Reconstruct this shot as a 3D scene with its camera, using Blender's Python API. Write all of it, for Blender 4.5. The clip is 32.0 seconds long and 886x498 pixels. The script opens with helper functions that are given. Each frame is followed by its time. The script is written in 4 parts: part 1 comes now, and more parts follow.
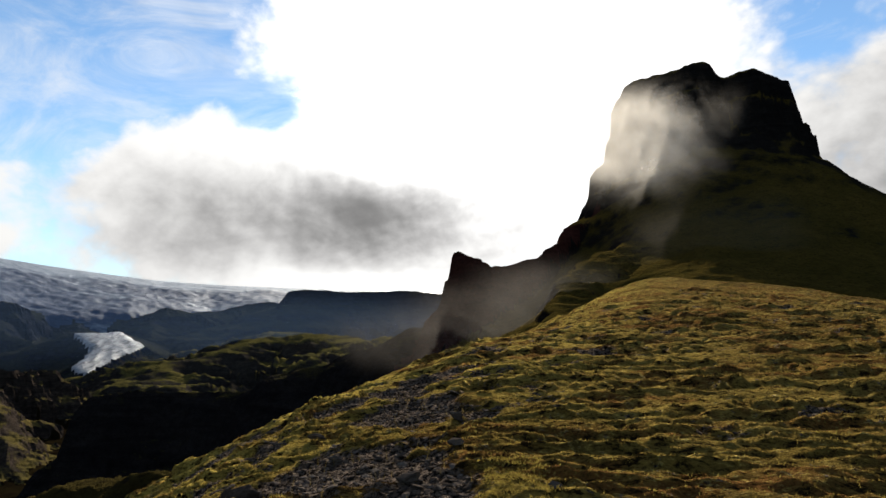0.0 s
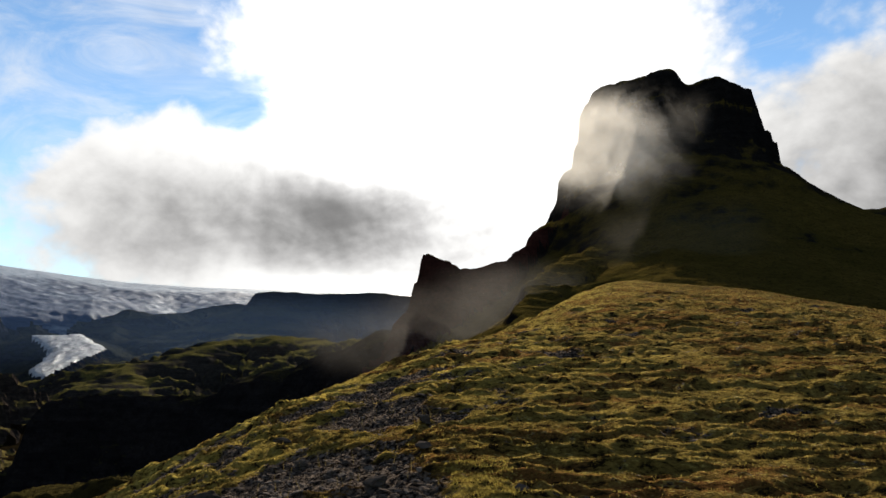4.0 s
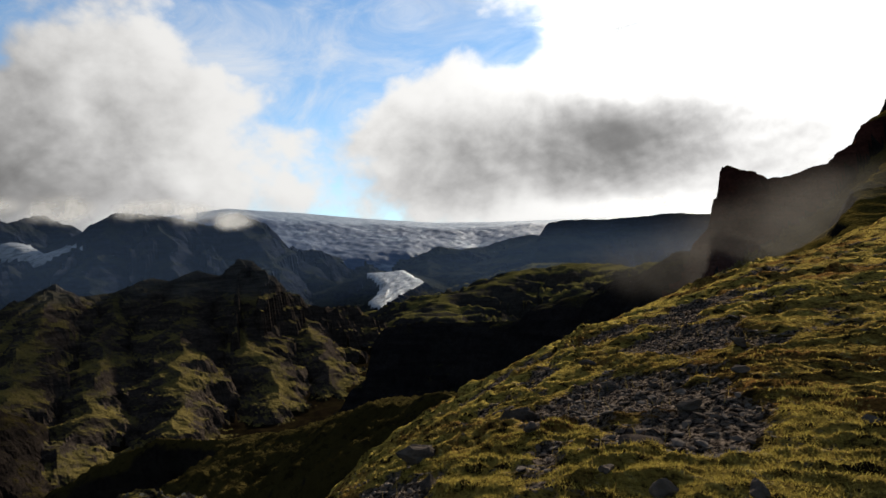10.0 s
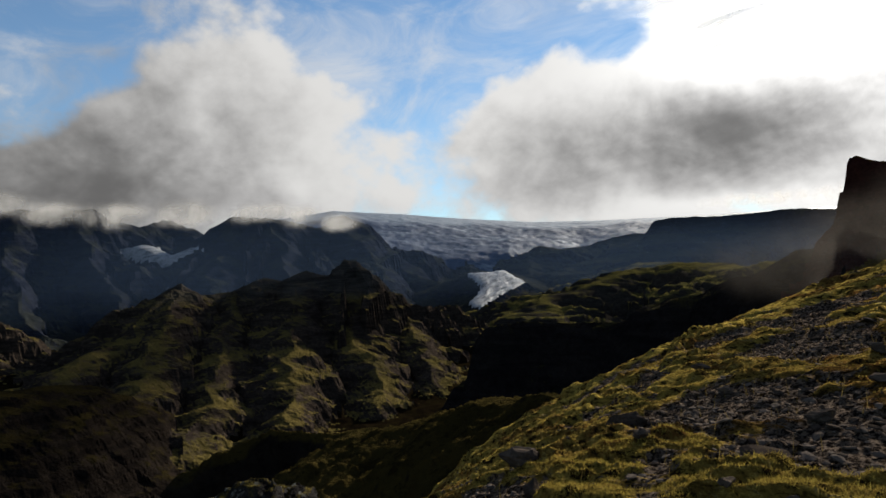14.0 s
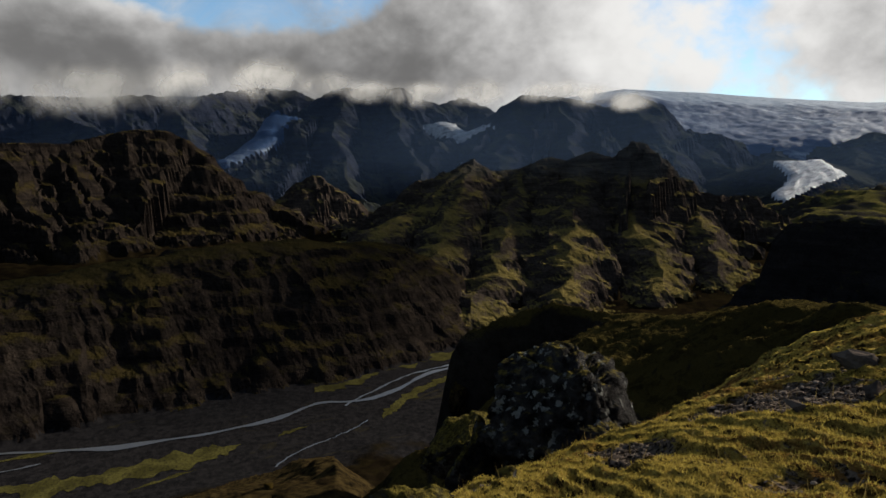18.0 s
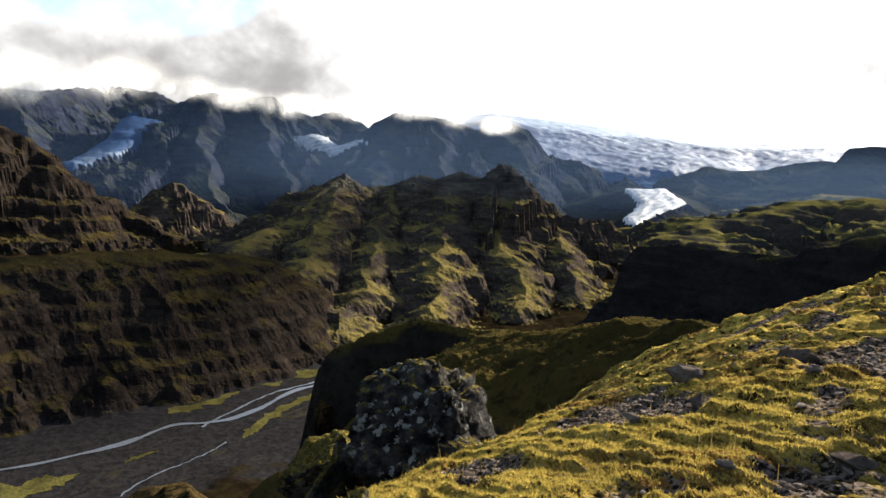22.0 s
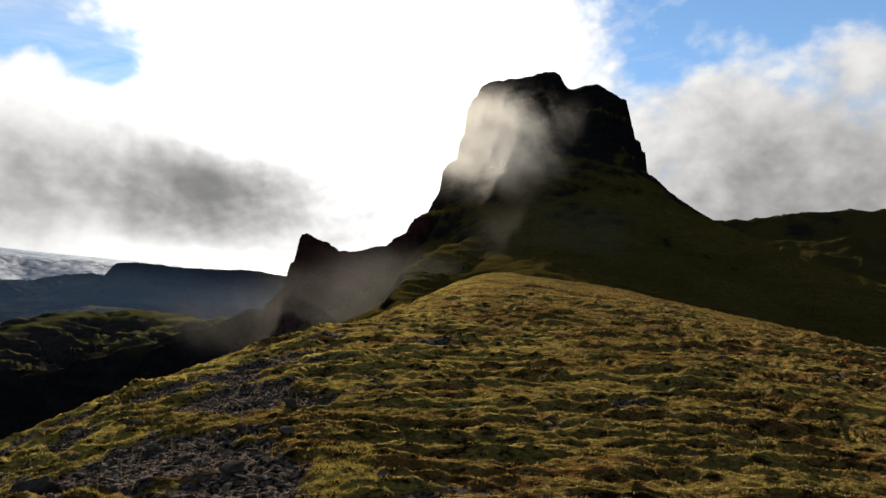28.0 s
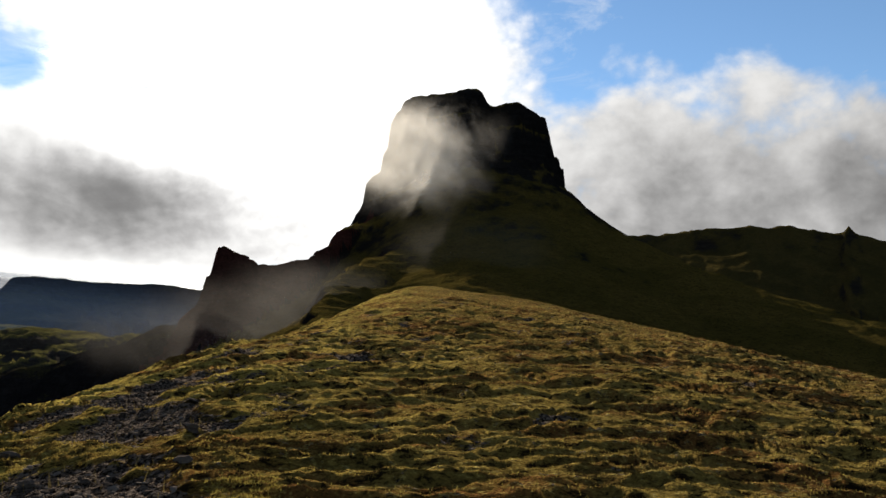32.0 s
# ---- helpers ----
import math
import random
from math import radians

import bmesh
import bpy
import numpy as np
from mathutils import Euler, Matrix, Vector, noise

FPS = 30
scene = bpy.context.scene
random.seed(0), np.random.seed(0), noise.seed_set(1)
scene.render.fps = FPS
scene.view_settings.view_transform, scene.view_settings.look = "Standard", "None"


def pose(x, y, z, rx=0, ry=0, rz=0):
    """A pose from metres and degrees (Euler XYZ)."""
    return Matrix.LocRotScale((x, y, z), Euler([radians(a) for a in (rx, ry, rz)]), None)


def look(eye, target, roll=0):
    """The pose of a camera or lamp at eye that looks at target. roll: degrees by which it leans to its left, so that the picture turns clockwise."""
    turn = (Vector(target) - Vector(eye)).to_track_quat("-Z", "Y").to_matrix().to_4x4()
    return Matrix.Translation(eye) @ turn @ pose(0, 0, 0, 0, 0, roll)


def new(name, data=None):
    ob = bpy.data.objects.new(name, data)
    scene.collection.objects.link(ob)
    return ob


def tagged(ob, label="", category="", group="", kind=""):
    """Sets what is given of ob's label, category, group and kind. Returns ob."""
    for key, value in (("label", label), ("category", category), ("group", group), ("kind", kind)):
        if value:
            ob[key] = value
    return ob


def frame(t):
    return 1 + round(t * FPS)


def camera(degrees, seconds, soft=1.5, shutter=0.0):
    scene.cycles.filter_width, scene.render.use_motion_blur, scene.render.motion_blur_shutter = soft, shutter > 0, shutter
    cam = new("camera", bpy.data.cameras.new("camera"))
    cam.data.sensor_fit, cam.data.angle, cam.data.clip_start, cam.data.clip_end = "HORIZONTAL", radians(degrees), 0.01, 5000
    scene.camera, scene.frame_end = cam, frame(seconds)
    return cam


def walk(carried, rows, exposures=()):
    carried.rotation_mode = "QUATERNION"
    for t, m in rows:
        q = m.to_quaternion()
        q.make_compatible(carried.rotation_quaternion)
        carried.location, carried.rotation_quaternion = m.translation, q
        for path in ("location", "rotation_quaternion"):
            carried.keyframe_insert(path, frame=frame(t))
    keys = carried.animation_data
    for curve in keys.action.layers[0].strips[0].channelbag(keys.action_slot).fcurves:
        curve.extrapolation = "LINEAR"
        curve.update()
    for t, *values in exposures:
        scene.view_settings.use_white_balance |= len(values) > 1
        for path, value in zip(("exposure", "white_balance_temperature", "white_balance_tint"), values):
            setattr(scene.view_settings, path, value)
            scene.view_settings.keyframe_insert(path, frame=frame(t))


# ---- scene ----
cam = camera(68.36, 32.0)
PATH = [
    (0.0, -0.273, 0.640, 1.679, 97.90, -0.02, 0.53),
    (0.5, -0.264, 0.633, 1.683, 98.06, 0.22, 0.16),
    (1.0, -0.269, 0.628, 1.680, 97.14, -0.15, 0.62),
    (1.5, -0.280, 0.681, 1.672, 95.93, -0.17, 1.81),
    (2.0, -0.278, 0.668, 1.671, 96.24, -0.14, 1.81),
    (2.5, -0.266, 0.639, 1.680, 96.49, 0.06, 1.48),
    (3.0, -0.270, 0.654, 1.682, 97.87, -0.41, -0.81),
    (3.5, -0.264, 0.645, 1.686, 98.10, -0.15, -2.18),
    (5.5, -0.268, 0.676, 1.682, 97.88, 0.64, -1.58),
    (6.0, -0.265, 0.671, 1.682, 97.61, 0.69, -1.41),
    (6.5, -0.277, 0.692, 1.674, 97.33, 0.42, -1.24),
    (7.0, -0.278, 0.676, 1.680, 97.16, -0.04, -0.42),
    (7.5, -0.289, 0.671, 1.676, 97.01, -0.32, 0.85),
    (8.0, -0.302, 0.677, 1.675, 96.68, -0.42, 3.54),
    (8.5, -0.304, 0.670, 1.677, 95.64, -0.32, 5.56),
    (9.0, -0.324, 0.684, 1.665, 93.56, -0.68, 9.52),
    (9.5, -0.329, 0.721, 1.659, 92.34, 1.44, 16.83),
    (10.0, -0.303, 0.740, 1.662, 92.29, 2.72, 23.18),
    (10.5, -0.278, 0.733, 1.664, 90.38, 3.59, 26.90),
    (11.0, -0.287, 0.755, 1.663, 90.50, 4.31, 29.14),
    (11.5, -0.312, 0.771, 1.659, 90.54, 4.19, 30.32),
    (12.0, -0.333, 0.788, 1.655, 91.19, 3.33, 30.92),
    (12.5, -0.343, 0.823, 1.649, 92.00, 3.20, 31.74),
    (13.0, -0.351, 0.825, 1.647, 92.48, 2.78, 31.28),
    (13.5, -0.357, 0.832, 1.645, 92.70, 2.47, 31.15),
    (14.0, -0.357, 0.825, 1.648, 92.70, 2.70, 32.00),
    (14.5, -0.356, 0.757, 1.652, 92.24, 2.60, 36.48),
    (16.5, -0.293, -0.033, 1.768, 90.39, 1.62, 46.97),
    (17.0, -0.272, -0.037, 1.761, 88.32, 1.48, 50.72),
    (17.5, -0.294, -0.048, 1.751, 85.56, 0.81, 54.13),
    (18.0, -0.316, -0.040, 1.734, 82.84, -0.01, 56.47),
    (18.5, -0.318, -0.067, 1.717, 80.39, -1.24, 58.42),
    (19.0, -0.333, -0.070, 1.721, 79.21, -1.40, 60.91),
    (19.5, -0.336, -0.061, 1.713, 78.79, -1.22, 64.93),
    (20.0, -0.348, -0.059, 1.712, 78.96, -0.79, 68.85),
    (20.5, -0.336, -0.077, 1.716, 79.22, -1.16, 69.26),
    (21.0, -0.334, -0.066, 1.723, 80.33, -1.99, 64.54),
    (21.5, -0.319, -0.001, 1.737, 82.17, -2.05, 55.99),
    (22.0, -0.295, 0.073, 1.740, 84.47, -2.55, 45.33),
    (22.5, -0.271, 0.088, 1.750, 85.88, -2.73, 39.21),
    (23.0, -0.264, 0.100, 1.744, 85.94, -2.90, 35.94),
    (23.5, -0.261, 0.109, 1.740, 85.85, -3.26, 33.26),
    (24.0, -0.257, 0.117, 1.738, 86.35, -2.91, 31.06),
    (24.5, -0.234, 0.124, 1.751, 88.03, -3.33, 25.09),
    (26.5, -0.333, 0.735, 1.677, 91.49, -3.05, 8.57),
    (27.0, -0.331, 0.748, 1.673, 93.77, -4.03, 0.26),
    (27.5, -0.270, 0.736, 1.692, 95.87, -3.34, -8.17),
    (28.0, -0.237, 0.700, 1.700, 96.99, -2.39, -13.06),
    (28.5, -0.167, 0.806, 1.733, 98.29, -1.52, -16.11),
    (29.0, -0.123, 0.880, 1.740, 98.72, -0.96, -17.58),
    (29.5, -0.112, 0.933, 1.724, 98.65, -1.11, -18.70),
    (30.0, -0.100, 0.957, 1.737, 98.24, -1.17, -19.60),
    (30.5, -0.112, 0.958, 1.732, 98.36, -1.33, -19.98),
    (31.0, -0.079, 0.956, 1.728, 98.06, -1.18, -20.35),
    (31.5, -0.088, 0.971, 1.730, 98.20, -1.26, -20.16),
    (32.0, -0.099, 1.006, 1.720, 98.43, -1.65, -19.77),
]
EXPOSURES = [(0.0, 1.45), (9.0, 1.35), (13.0, 1.1), (17.0, 1.05), (18.5, 1.6), (20.0, 2.7), (21.0, 2.95), (22.0, 2.9), (23.0, 2.1), (24.5, 1.7), (27.0, 1.45), (32.0, 1.4)]
walk(cam, [(t, pose(x, y, z, rx, ry, rz)) for t, x, y, z, rx, ry, rz in PATH], EXPOSURES)

# ---------------------------------------------------------------- light
SUN_BEARING, SUN_RISE = -3.5, 23.0
sun_dir = Vector((-math.sin(radians(SUN_BEARING)) * math.cos(radians(SUN_RISE)),
                  math.cos(radians(SUN_BEARING)) * math.cos(radians(SUN_RISE)), math.sin(radians(SUN_RISE))))
sun_data = bpy.data.lights.new("sun", "SUN")
sun_data.energy, sun_data.angle, sun_data.color = 5.0, radians(1.2), (1.0, 0.93, 0.80)
sun = new("sun", sun_data)
sun.matrix_world = look((0, 0, 900), tuple(Vector((0, 0, 900)) - sun_dir))


class Nodes:
    """Short hand for building a node tree."""

    def __init__(self, tree):
        self.tree = tree

    def add(self, kind, **settings):
        n = self.tree.nodes.new(kind)
        for k, v in settings.items():
            setattr(n, k, v)
        return n

    def put(self, socket, value):
        if isinstance(value, bpy.types.NodeSocket):
            self.tree.links.new(value, socket)
        else:
            socket.default_value = value

    def math(self, op, a, b=0.0, c=0.0, clamp=False):
        n = self.add("ShaderNodeMath", operation=op, use_clamp=clamp)
        self.put(n.inputs[0], a), self.put(n.inputs[1], b), self.put(n.inputs[2], c)
        return n.outputs[0]

    def noise(self, vector, scale, detail=6.0, rough=0.55, warp=0.0, dims="3D"):
        n = self.add("ShaderNodeTexNoise", noise_dimensions=dims)
        if vector is not None:
            self.put(n.inputs["Vector"], vector)
        n.inputs["Scale"].default_value, n.inputs["Detail"].default_value = scale, detail
        n.inputs["Roughness"].default_value, n.inputs["Distortion"].default_value = rough, warp
        return n.outputs["Fac"]

    def ramp(self, value, a, b, lo=0.0, hi=1.0, smooth=True):
        n = self.add("ShaderNodeMapRange", interpolation_type="SMOOTHSTEP" if smooth else "LINEAR")
        self.put(n.inputs["Value"], value)
        n.inputs["From Min"].default_value, n.inputs["From Max"].default_value = a, b
        n.inputs["To Min"].default_value, n.inputs["To Max"].default_value = lo, hi
        return n.outputs["Result"]

    def mix(self, fac, a, b, blend="MIX"):
        n = self.add("ShaderNodeMix", data_type="RGBA", blend_type=blend)
        self.put(n.inputs[0], fac)
        for s, v in ((n.inputs[6], a), (n.inputs[7], b)):
            self.put(s, v if isinstance(v, bpy.types.NodeSocket) else (*v, 1.0))
        return n.outputs[2]

    def stretch(self, vector, sx, sy, sz):
        n = self.add("ShaderNodeMapping")
        self.put(n.inputs["Vector"], vector)
        n.inputs["Scale"].default_value = (sx, sy, sz)
        return n.outputs[0]


def sky_world():
    world = bpy.data.worlds.new("sky")
    world.use_nodes = True
    world.node_tree.nodes.clear()
    g = Nodes(world.node_tree)
    sky = g.add("ShaderNodeTexSky", sky_type="NISHITA")
    sky.sun_disc, sky.sun_elevation, sky.sun_rotation = False, radians(SUN_RISE), radians(-SUN_BEARING)
    sky.altitude, sky.air_density, sky.dust_density = 500, 1.0, 0.0
    sky.ozone_density = 0.9
    way = g.add("ShaderNodeTexCoord").outputs["Generated"]
    axes = g.add("ShaderNodeSeparateXYZ")
    g.put(axes.inputs[0], way)
    x, y, z = axes.outputs
    bearing = g.math("MULTIPLY", g.math("ARCTAN2", g.math("MULTIPLY", x, -1.0), y), 57.2958)
    rise = g.math("MULTIPLY", g.math("ARCSINE", z), 57.2958)

    def bank(b, e, wb, we, amount):
        """A swelling of the clouds round a bearing and a height."""
        p = g.math("POWER", g.math("DIVIDE", g.math("SUBTRACT", bearing, b), wb), 2.0)
        q = g.math("POWER", g.math("DIVIDE", g.math("SUBTRACT", rise, e), we), 2.0)
        return g.math("MULTIPLY", g.math("POWER", 2.71828, g.math("MULTIPLY", g.math("ADD", p, q), -1.0)), amount)

    def total(parts):
        out = parts[0]
        for p in parts[1:]:
            out = g.math("ADD", out, p)
        return out

    flat = g.stretch(way, 1.0, 1.0, 1.25)
    near_sun = g.add("ShaderNodeVectorMath", operation="DOT_PRODUCT")
    g.put(near_sun.inputs[0], way)
    near_sun.inputs[1].default_value = sun_dir
    cosine = g.math("MAXIMUM", near_sun.outputs["Value"], 0.0)
    along, aside, moved = [g.add("ShaderNodeVectorMath", operation=k) for k in ("SCALE", "SUBTRACT", "MULTIPLY_ADD")]
    g.put(along.inputs[0], way), g.put(along.inputs["Scale"], cosine)
    aside.inputs[0].default_value = sun_dir
    g.put(aside.inputs[1], along.outputs[0])
    g.put(moved.inputs[0], aside.outputs[0]), g.put(moved.inputs[2], flat)
    moved.inputs[1].default_value = (0.05, 0.05, 0.05)

    def billows(vector, detail):
        """Heaped cloud: rounded heads on a broken base."""
        heads = g.add("ShaderNodeTexVoronoi", feature="SMOOTH_F1")
        g.put(heads.inputs["Vector"], vector)
        heads.inputs["Scale"].default_value, heads.inputs["Detail"].default_value = 11.0, 3.0
        heads.inputs["Roughness"].default_value, heads.inputs["Smoothness"].default_value = 0.55, 0.6
        soft = g.noise(vector, 6.0, detail, 0.58, 0.15)
        return g.math("SUBTRACT", g.math("ADD", soft, 0.13), g.math("MULTIPLY", heads.outputs["Distance"], 0.22))

    puffs, toward = billows(flat, 12.0), billows(moved.outputs[0], 7.0)
    veil = g.noise(g.stretch(way, 1.0, 1.0, 2.2), 2.3, 6.0, 0.6, 0.4)
    cover = total([puffs, g.math("MULTIPLY", g.math("SUBTRACT", veil, 0.5), 0.20),
                   bank(51, 11.5, 14, 9.5, 0.66), bank(82, 7.5, 28, 3.6, 0.62), bank(90, 11, 9, 6, 0.45),
                   bank(11, 11, 20, 8.0, 0.64), bank(24, 13, 7, 5, 0.25), bank(-1, 27, 17, 13, 0.60), bank(-17, 20, 16, 14, 0.40),
                   bank(-46, 11, 24, 7.5, 0.52), bank(-38, 18, 6, 5, 0.28), bank(-46, 22, 5, 5, 0.26), bank(-58, 14, 10, 7, 0.2),
                   bank(33, 18, 4.5, 8, -0.40), bank(15, 20, 5.5, 2.6, -0.34), bank(74, 19, 11, 6, -0.50), bank(-48, 26, 14, 4, -0.18), bank(-42, 20.7, 2.5, 2.5, -0.2), bank(-31, 21, 4, 3, -0.15),
                   bank(25, 22, 7, 5, -0.22), bank(150, 30, 45, 60, -0.5), bank(-130, 30, 60, 60, -0.5)])
    mask = g.ramp(cover, 0.48, 0.76)
    veils = g.ramp(g.noise(g.stretch(way, 1.0, 2.2, 3.5), 4.0, 9.0, 0.62, 0.8), 0.36, 0.82, 0.0, 0.72)
    veils = g.math("SUBTRACT", veils, bank(-48, 24, 18, 11, 0.55), clamp=True)
    mask = g.math("MAXIMUM", mask, veils)
    glow = g.math("ADD", g.math("MULTIPLY", g.math("POWER", cosine, 9.0), 0.10),
                  g.math("MULTIPLY", g.math("POWER", cosine, 40.0), 0.7))
    thick = total([g.math("MULTIPLY", g.noise(flat, 4.2, 4.0, 0.5, 0.1), 0.70),
                   g.math("MULTIPLY", g.math("SUBTRACT", toward, puffs), 0.75),
                   bank(10, 10.3, 19, 5.2, 0.56), bank(4, 11.5, 8, 3.5, 0.14), bank(12, 17.0, 14, 2.4, -0.25), bank(59, 12, 14, 9, 0.44), bank(90, 8, 24, 5.0, 0.70), bank(55, 7, 12, 3, 0.22),
                   bank(0, 26, 12, 8, -0.7), bank(38, 14, 5, 9, -0.36), bank(-47, 12, 22, 10, 0.50), bank(10, 4.6, 9, 1.3, -0.40), bank(-3, 8, 8, 3, 0.1)])
    thick = g.ramp(thick, 0.20, 1.18)
    bright = g.math("ADD", 0.345, glow)
    dark = g.math("ADD", 0.066, g.math("MULTIPLY", glow, 0.10))
    value = g.math("ADD", g.math("MULTIPLY", bright, g.math("SUBTRACT", 1.0, thick)), g.math("MULTIPLY", dark, thick))
    tint = g.mix(thick, (1.0, 0.99, 0.97), (1.0, 0.985, 0.975))
    scaled = g.add("ShaderNodeVectorMath", operation="SCALE")
    g.put(scaled.inputs[0], tint), g.put(scaled.inputs["Scale"], value)
    clear = g.add("ShaderNodeVectorMath", operation="SCALE")
    g.put(clear.inputs[0], g.mix(1.0, sky.outputs[0], (0.84, 1.0, 1.10), "MULTIPLY")), g.put(clear.inputs["Scale"], SKY)
    col = g.mix(mask, clear.outputs[0], scaled.outputs[0])
    back = g.add("ShaderNodeBackground")
    g.put(back.inputs["Color"], col)
    g.put(g.add("ShaderNodeOutputWorld").inputs[0], back.outputs[0])
    scene.world = world


SKY = 0.054
sky_world()


# ---------------------------------------------------------------- materials
def material(name):
    m = bpy.data.materials.new(name)
    m.use_nodes = True
    m.node_tree.nodes.clear()
    g = Nodes(m.node_tree)
    shader = g.add("ShaderNodeBsdfPrincipled")
    out = g.add("ShaderNodeOutputMaterial")
    g.put(out.inputs[0], shader.outputs[0])
    where = g.add("ShaderNodeNewGeometry")
    return m, g, shader, where.outputs["Position"], where.outputs["Normal"], out


def bump(g, shader, height, distance, strength=1.0):
    b = g.add("ShaderNodeBump")
    g.put(b.inputs["Height"], height)
    b.inputs["Distance"].default_value, b.inputs["Strength"].default_value = distance, strength
    g.put(shader.inputs["Normal"], b.outputs[0])


def upness(g, normal):
    s = g.add("ShaderNodeSeparateXYZ")
    g.put(s.inputs[0], normal)
    return s.outputs[2]


def total_of(g, first, *rest):
    for r in rest:
        first = g.math("ADD", first, r)
    return first


def mountain_stuff(name, grass, grass_two, rock, rock_two, scale=1.0, steep=(0.62, 0.82), green=0.5, relief=4.0, scree=None):
    """Volcanic slopes: bare rock where steep, thin moss where it can hold."""
    m, g, shader, place, normal, out = material(name)
    patch = g.noise(place, 0.012 * scale, 8.0, 0.62, 0.3)
    fine = g.noise(place, 0.11 * scale, 8.0, 0.65)
    strata = g.noise(g.stretch(place, 0.25, 0.25, 2.2), 0.05 * scale, 7.0, 0.62, 0.5)
    stone = g.mix(g.ramp(strata, 0.35, 0.65), rock, rock_two)
    stone = g.mix(g.ramp(fine, 0.35, 0.7, 0.0, 0.6), stone, tuple(c * 0.45 for c in rock))
    sward = g.mix(g.ramp(patch, 0.38, 0.62), grass, grass_two)
    sward = g.mix(g.ramp(fine, 0.4, 0.7, 0.0, 0.5), sward, tuple(c * 0.55 for c in grass))
    flatness = g.math("ADD", upness(g, normal), g.math("MULTIPLY", g.math("SUBTRACT", patch, 1.0 - green), 0.9))
    flatness = g.math("ADD", flatness, g.math("MULTIPLY", g.math("SUBTRACT", fine, 0.5), 0.4))
    cover = g.mix(g.ramp(flatness, *steep), stone, sward)
    if scree:
        axes = g.add("ShaderNodeSeparateXYZ")
        g.put(axes.inputs[0], place)
        high = g.math("ADD", axes.outputs[2], g.math("MULTIPLY", g.math("SUBTRACT", patch, 0.5), 120.0))
        cover = g.mix(g.ramp(high, *scree, 0.0, 0.85), cover, g.mix(g.ramp(strata, 0.4, 0.6), (0.022, 0.020, 0.019), (0.040, 0.037, 0.034)))
    speck = g.noise(place, 0.42 * scale, 6.0, 0.72)
    cover = g.mix(g.ramp(speck, 0.50, 0.62, 0.0, 0.55), cover, tuple(c * 0.35 for c in rock))
    g.put(shader.inputs["Base Color"], cover)
    shader.inputs["Roughness"].default_value = 0.95
    shader.inputs["Specular IOR Level"].default_value = 0.0
    bump(g, shader, total_of(g, fine, g.math("MULTIPLY", strata, 0.8), g.math("MULTIPLY", speck, 0.35)), relief)
    return m


def moss_stuff():
    m, g, shader, place, normal, out = material("moss")
    turned = g.add("ShaderNodeMapping")
    g.put(turned.inputs["Vector"], place)
    turned.inputs["Rotation"].default_value = (0.0, 0.0, radians(18))
    lying = g.stretch(turned.outputs[0], 0.5, 1.0, 1.0)
    patch = g.noise(place, 0.16, 6.0, 0.6, 0.4)
    tuft = g.noise(lying, 9.0, 9.0, 0.70, 0.3)
    fibre = g.noise(lying, 34.0, 6.0, 0.75, 0.4)
    axes = g.add("ShaderNodeSeparateXYZ")
    g.put(axes.inputs[0], turned.outputs[0])
    dry = g.ramp(g.math("ADD", axes.outputs[0], g.math("MULTIPLY", g.math("SUBTRACT", patch, 0.5), 14.0)), -9.0, 1.5)
    col = g.mix(dry, (0.42, 0.305, 0.064), (0.25, 0.168, 0.042))
    col = g.mix(g.ramp(patch, 0.46, 0.64, 0.0, 0.6), col, (0.120, 0.076, 0.016))
    col = g.mix(g.ramp(g.noise(lying, 1.1, 6.0, 0.65), 0.46, 0.62, 0.0, 0.85), col, (0.165, 0.070, 0.022))
    col = g.mix(g.ramp(g.noise(lying, 2.3, 6.0, 0.65), 0.52, 0.66, 0.0, 0.7), col, (0.090, 0.058, 0.018))
    # Shade in the gaps between tufts is put into the colour.
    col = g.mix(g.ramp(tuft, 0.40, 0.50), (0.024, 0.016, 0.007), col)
    # Dried pale tips, brightened further as painted crest highlights.
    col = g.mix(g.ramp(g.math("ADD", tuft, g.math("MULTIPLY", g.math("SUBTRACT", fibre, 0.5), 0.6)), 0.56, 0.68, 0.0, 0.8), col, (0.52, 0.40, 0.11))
    # Fibre gaps darkened too, their shade held in the colour.
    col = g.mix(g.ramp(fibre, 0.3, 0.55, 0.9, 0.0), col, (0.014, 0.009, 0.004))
    stony = g.add("ShaderNodeAttribute", attribute_name="stony").outputs["Fac"]
    grit = g.noise(place, 22.0, 7.0, 0.75)
    gravel = g.mix(g.ramp(grit, 0.44, 0.58), (0.012, 0.009, 0.0075), (0.17, 0.13, 0.10))
    edge = g.ramp(g.math("ADD", stony, g.math("MULTIPLY", g.math("SUBTRACT", tuft, 0.5), 4.0)), 0.35, 0.6)
    ground = g.mix(edge, col, gravel)
    place_axes = g.add("ShaderNodeSeparateXYZ")
    g.put(place_axes.inputs[0], place)
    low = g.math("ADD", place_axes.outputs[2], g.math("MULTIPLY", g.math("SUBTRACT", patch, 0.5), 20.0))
    mottle = g.noise(place, 0.45, 8.0, 0.66, 0.4)
    # Brown slope below the brink, with its shade put into the colour.
    shaded_brown = g.mix(g.ramp(mottle, 0.38, 0.62), (0.006, 0.0042, 0.0024), (0.030, 0.0205, 0.008))
    g.put(shader.inputs["Base Color"], g.mix(g.ramp(low, -24.0, -12.0, 1.0, 0.0), ground, shaded_brown))
    shader.inputs["Roughness"].default_value = 0.95
    shader.inputs["Specular IOR Level"].default_value = 0.0
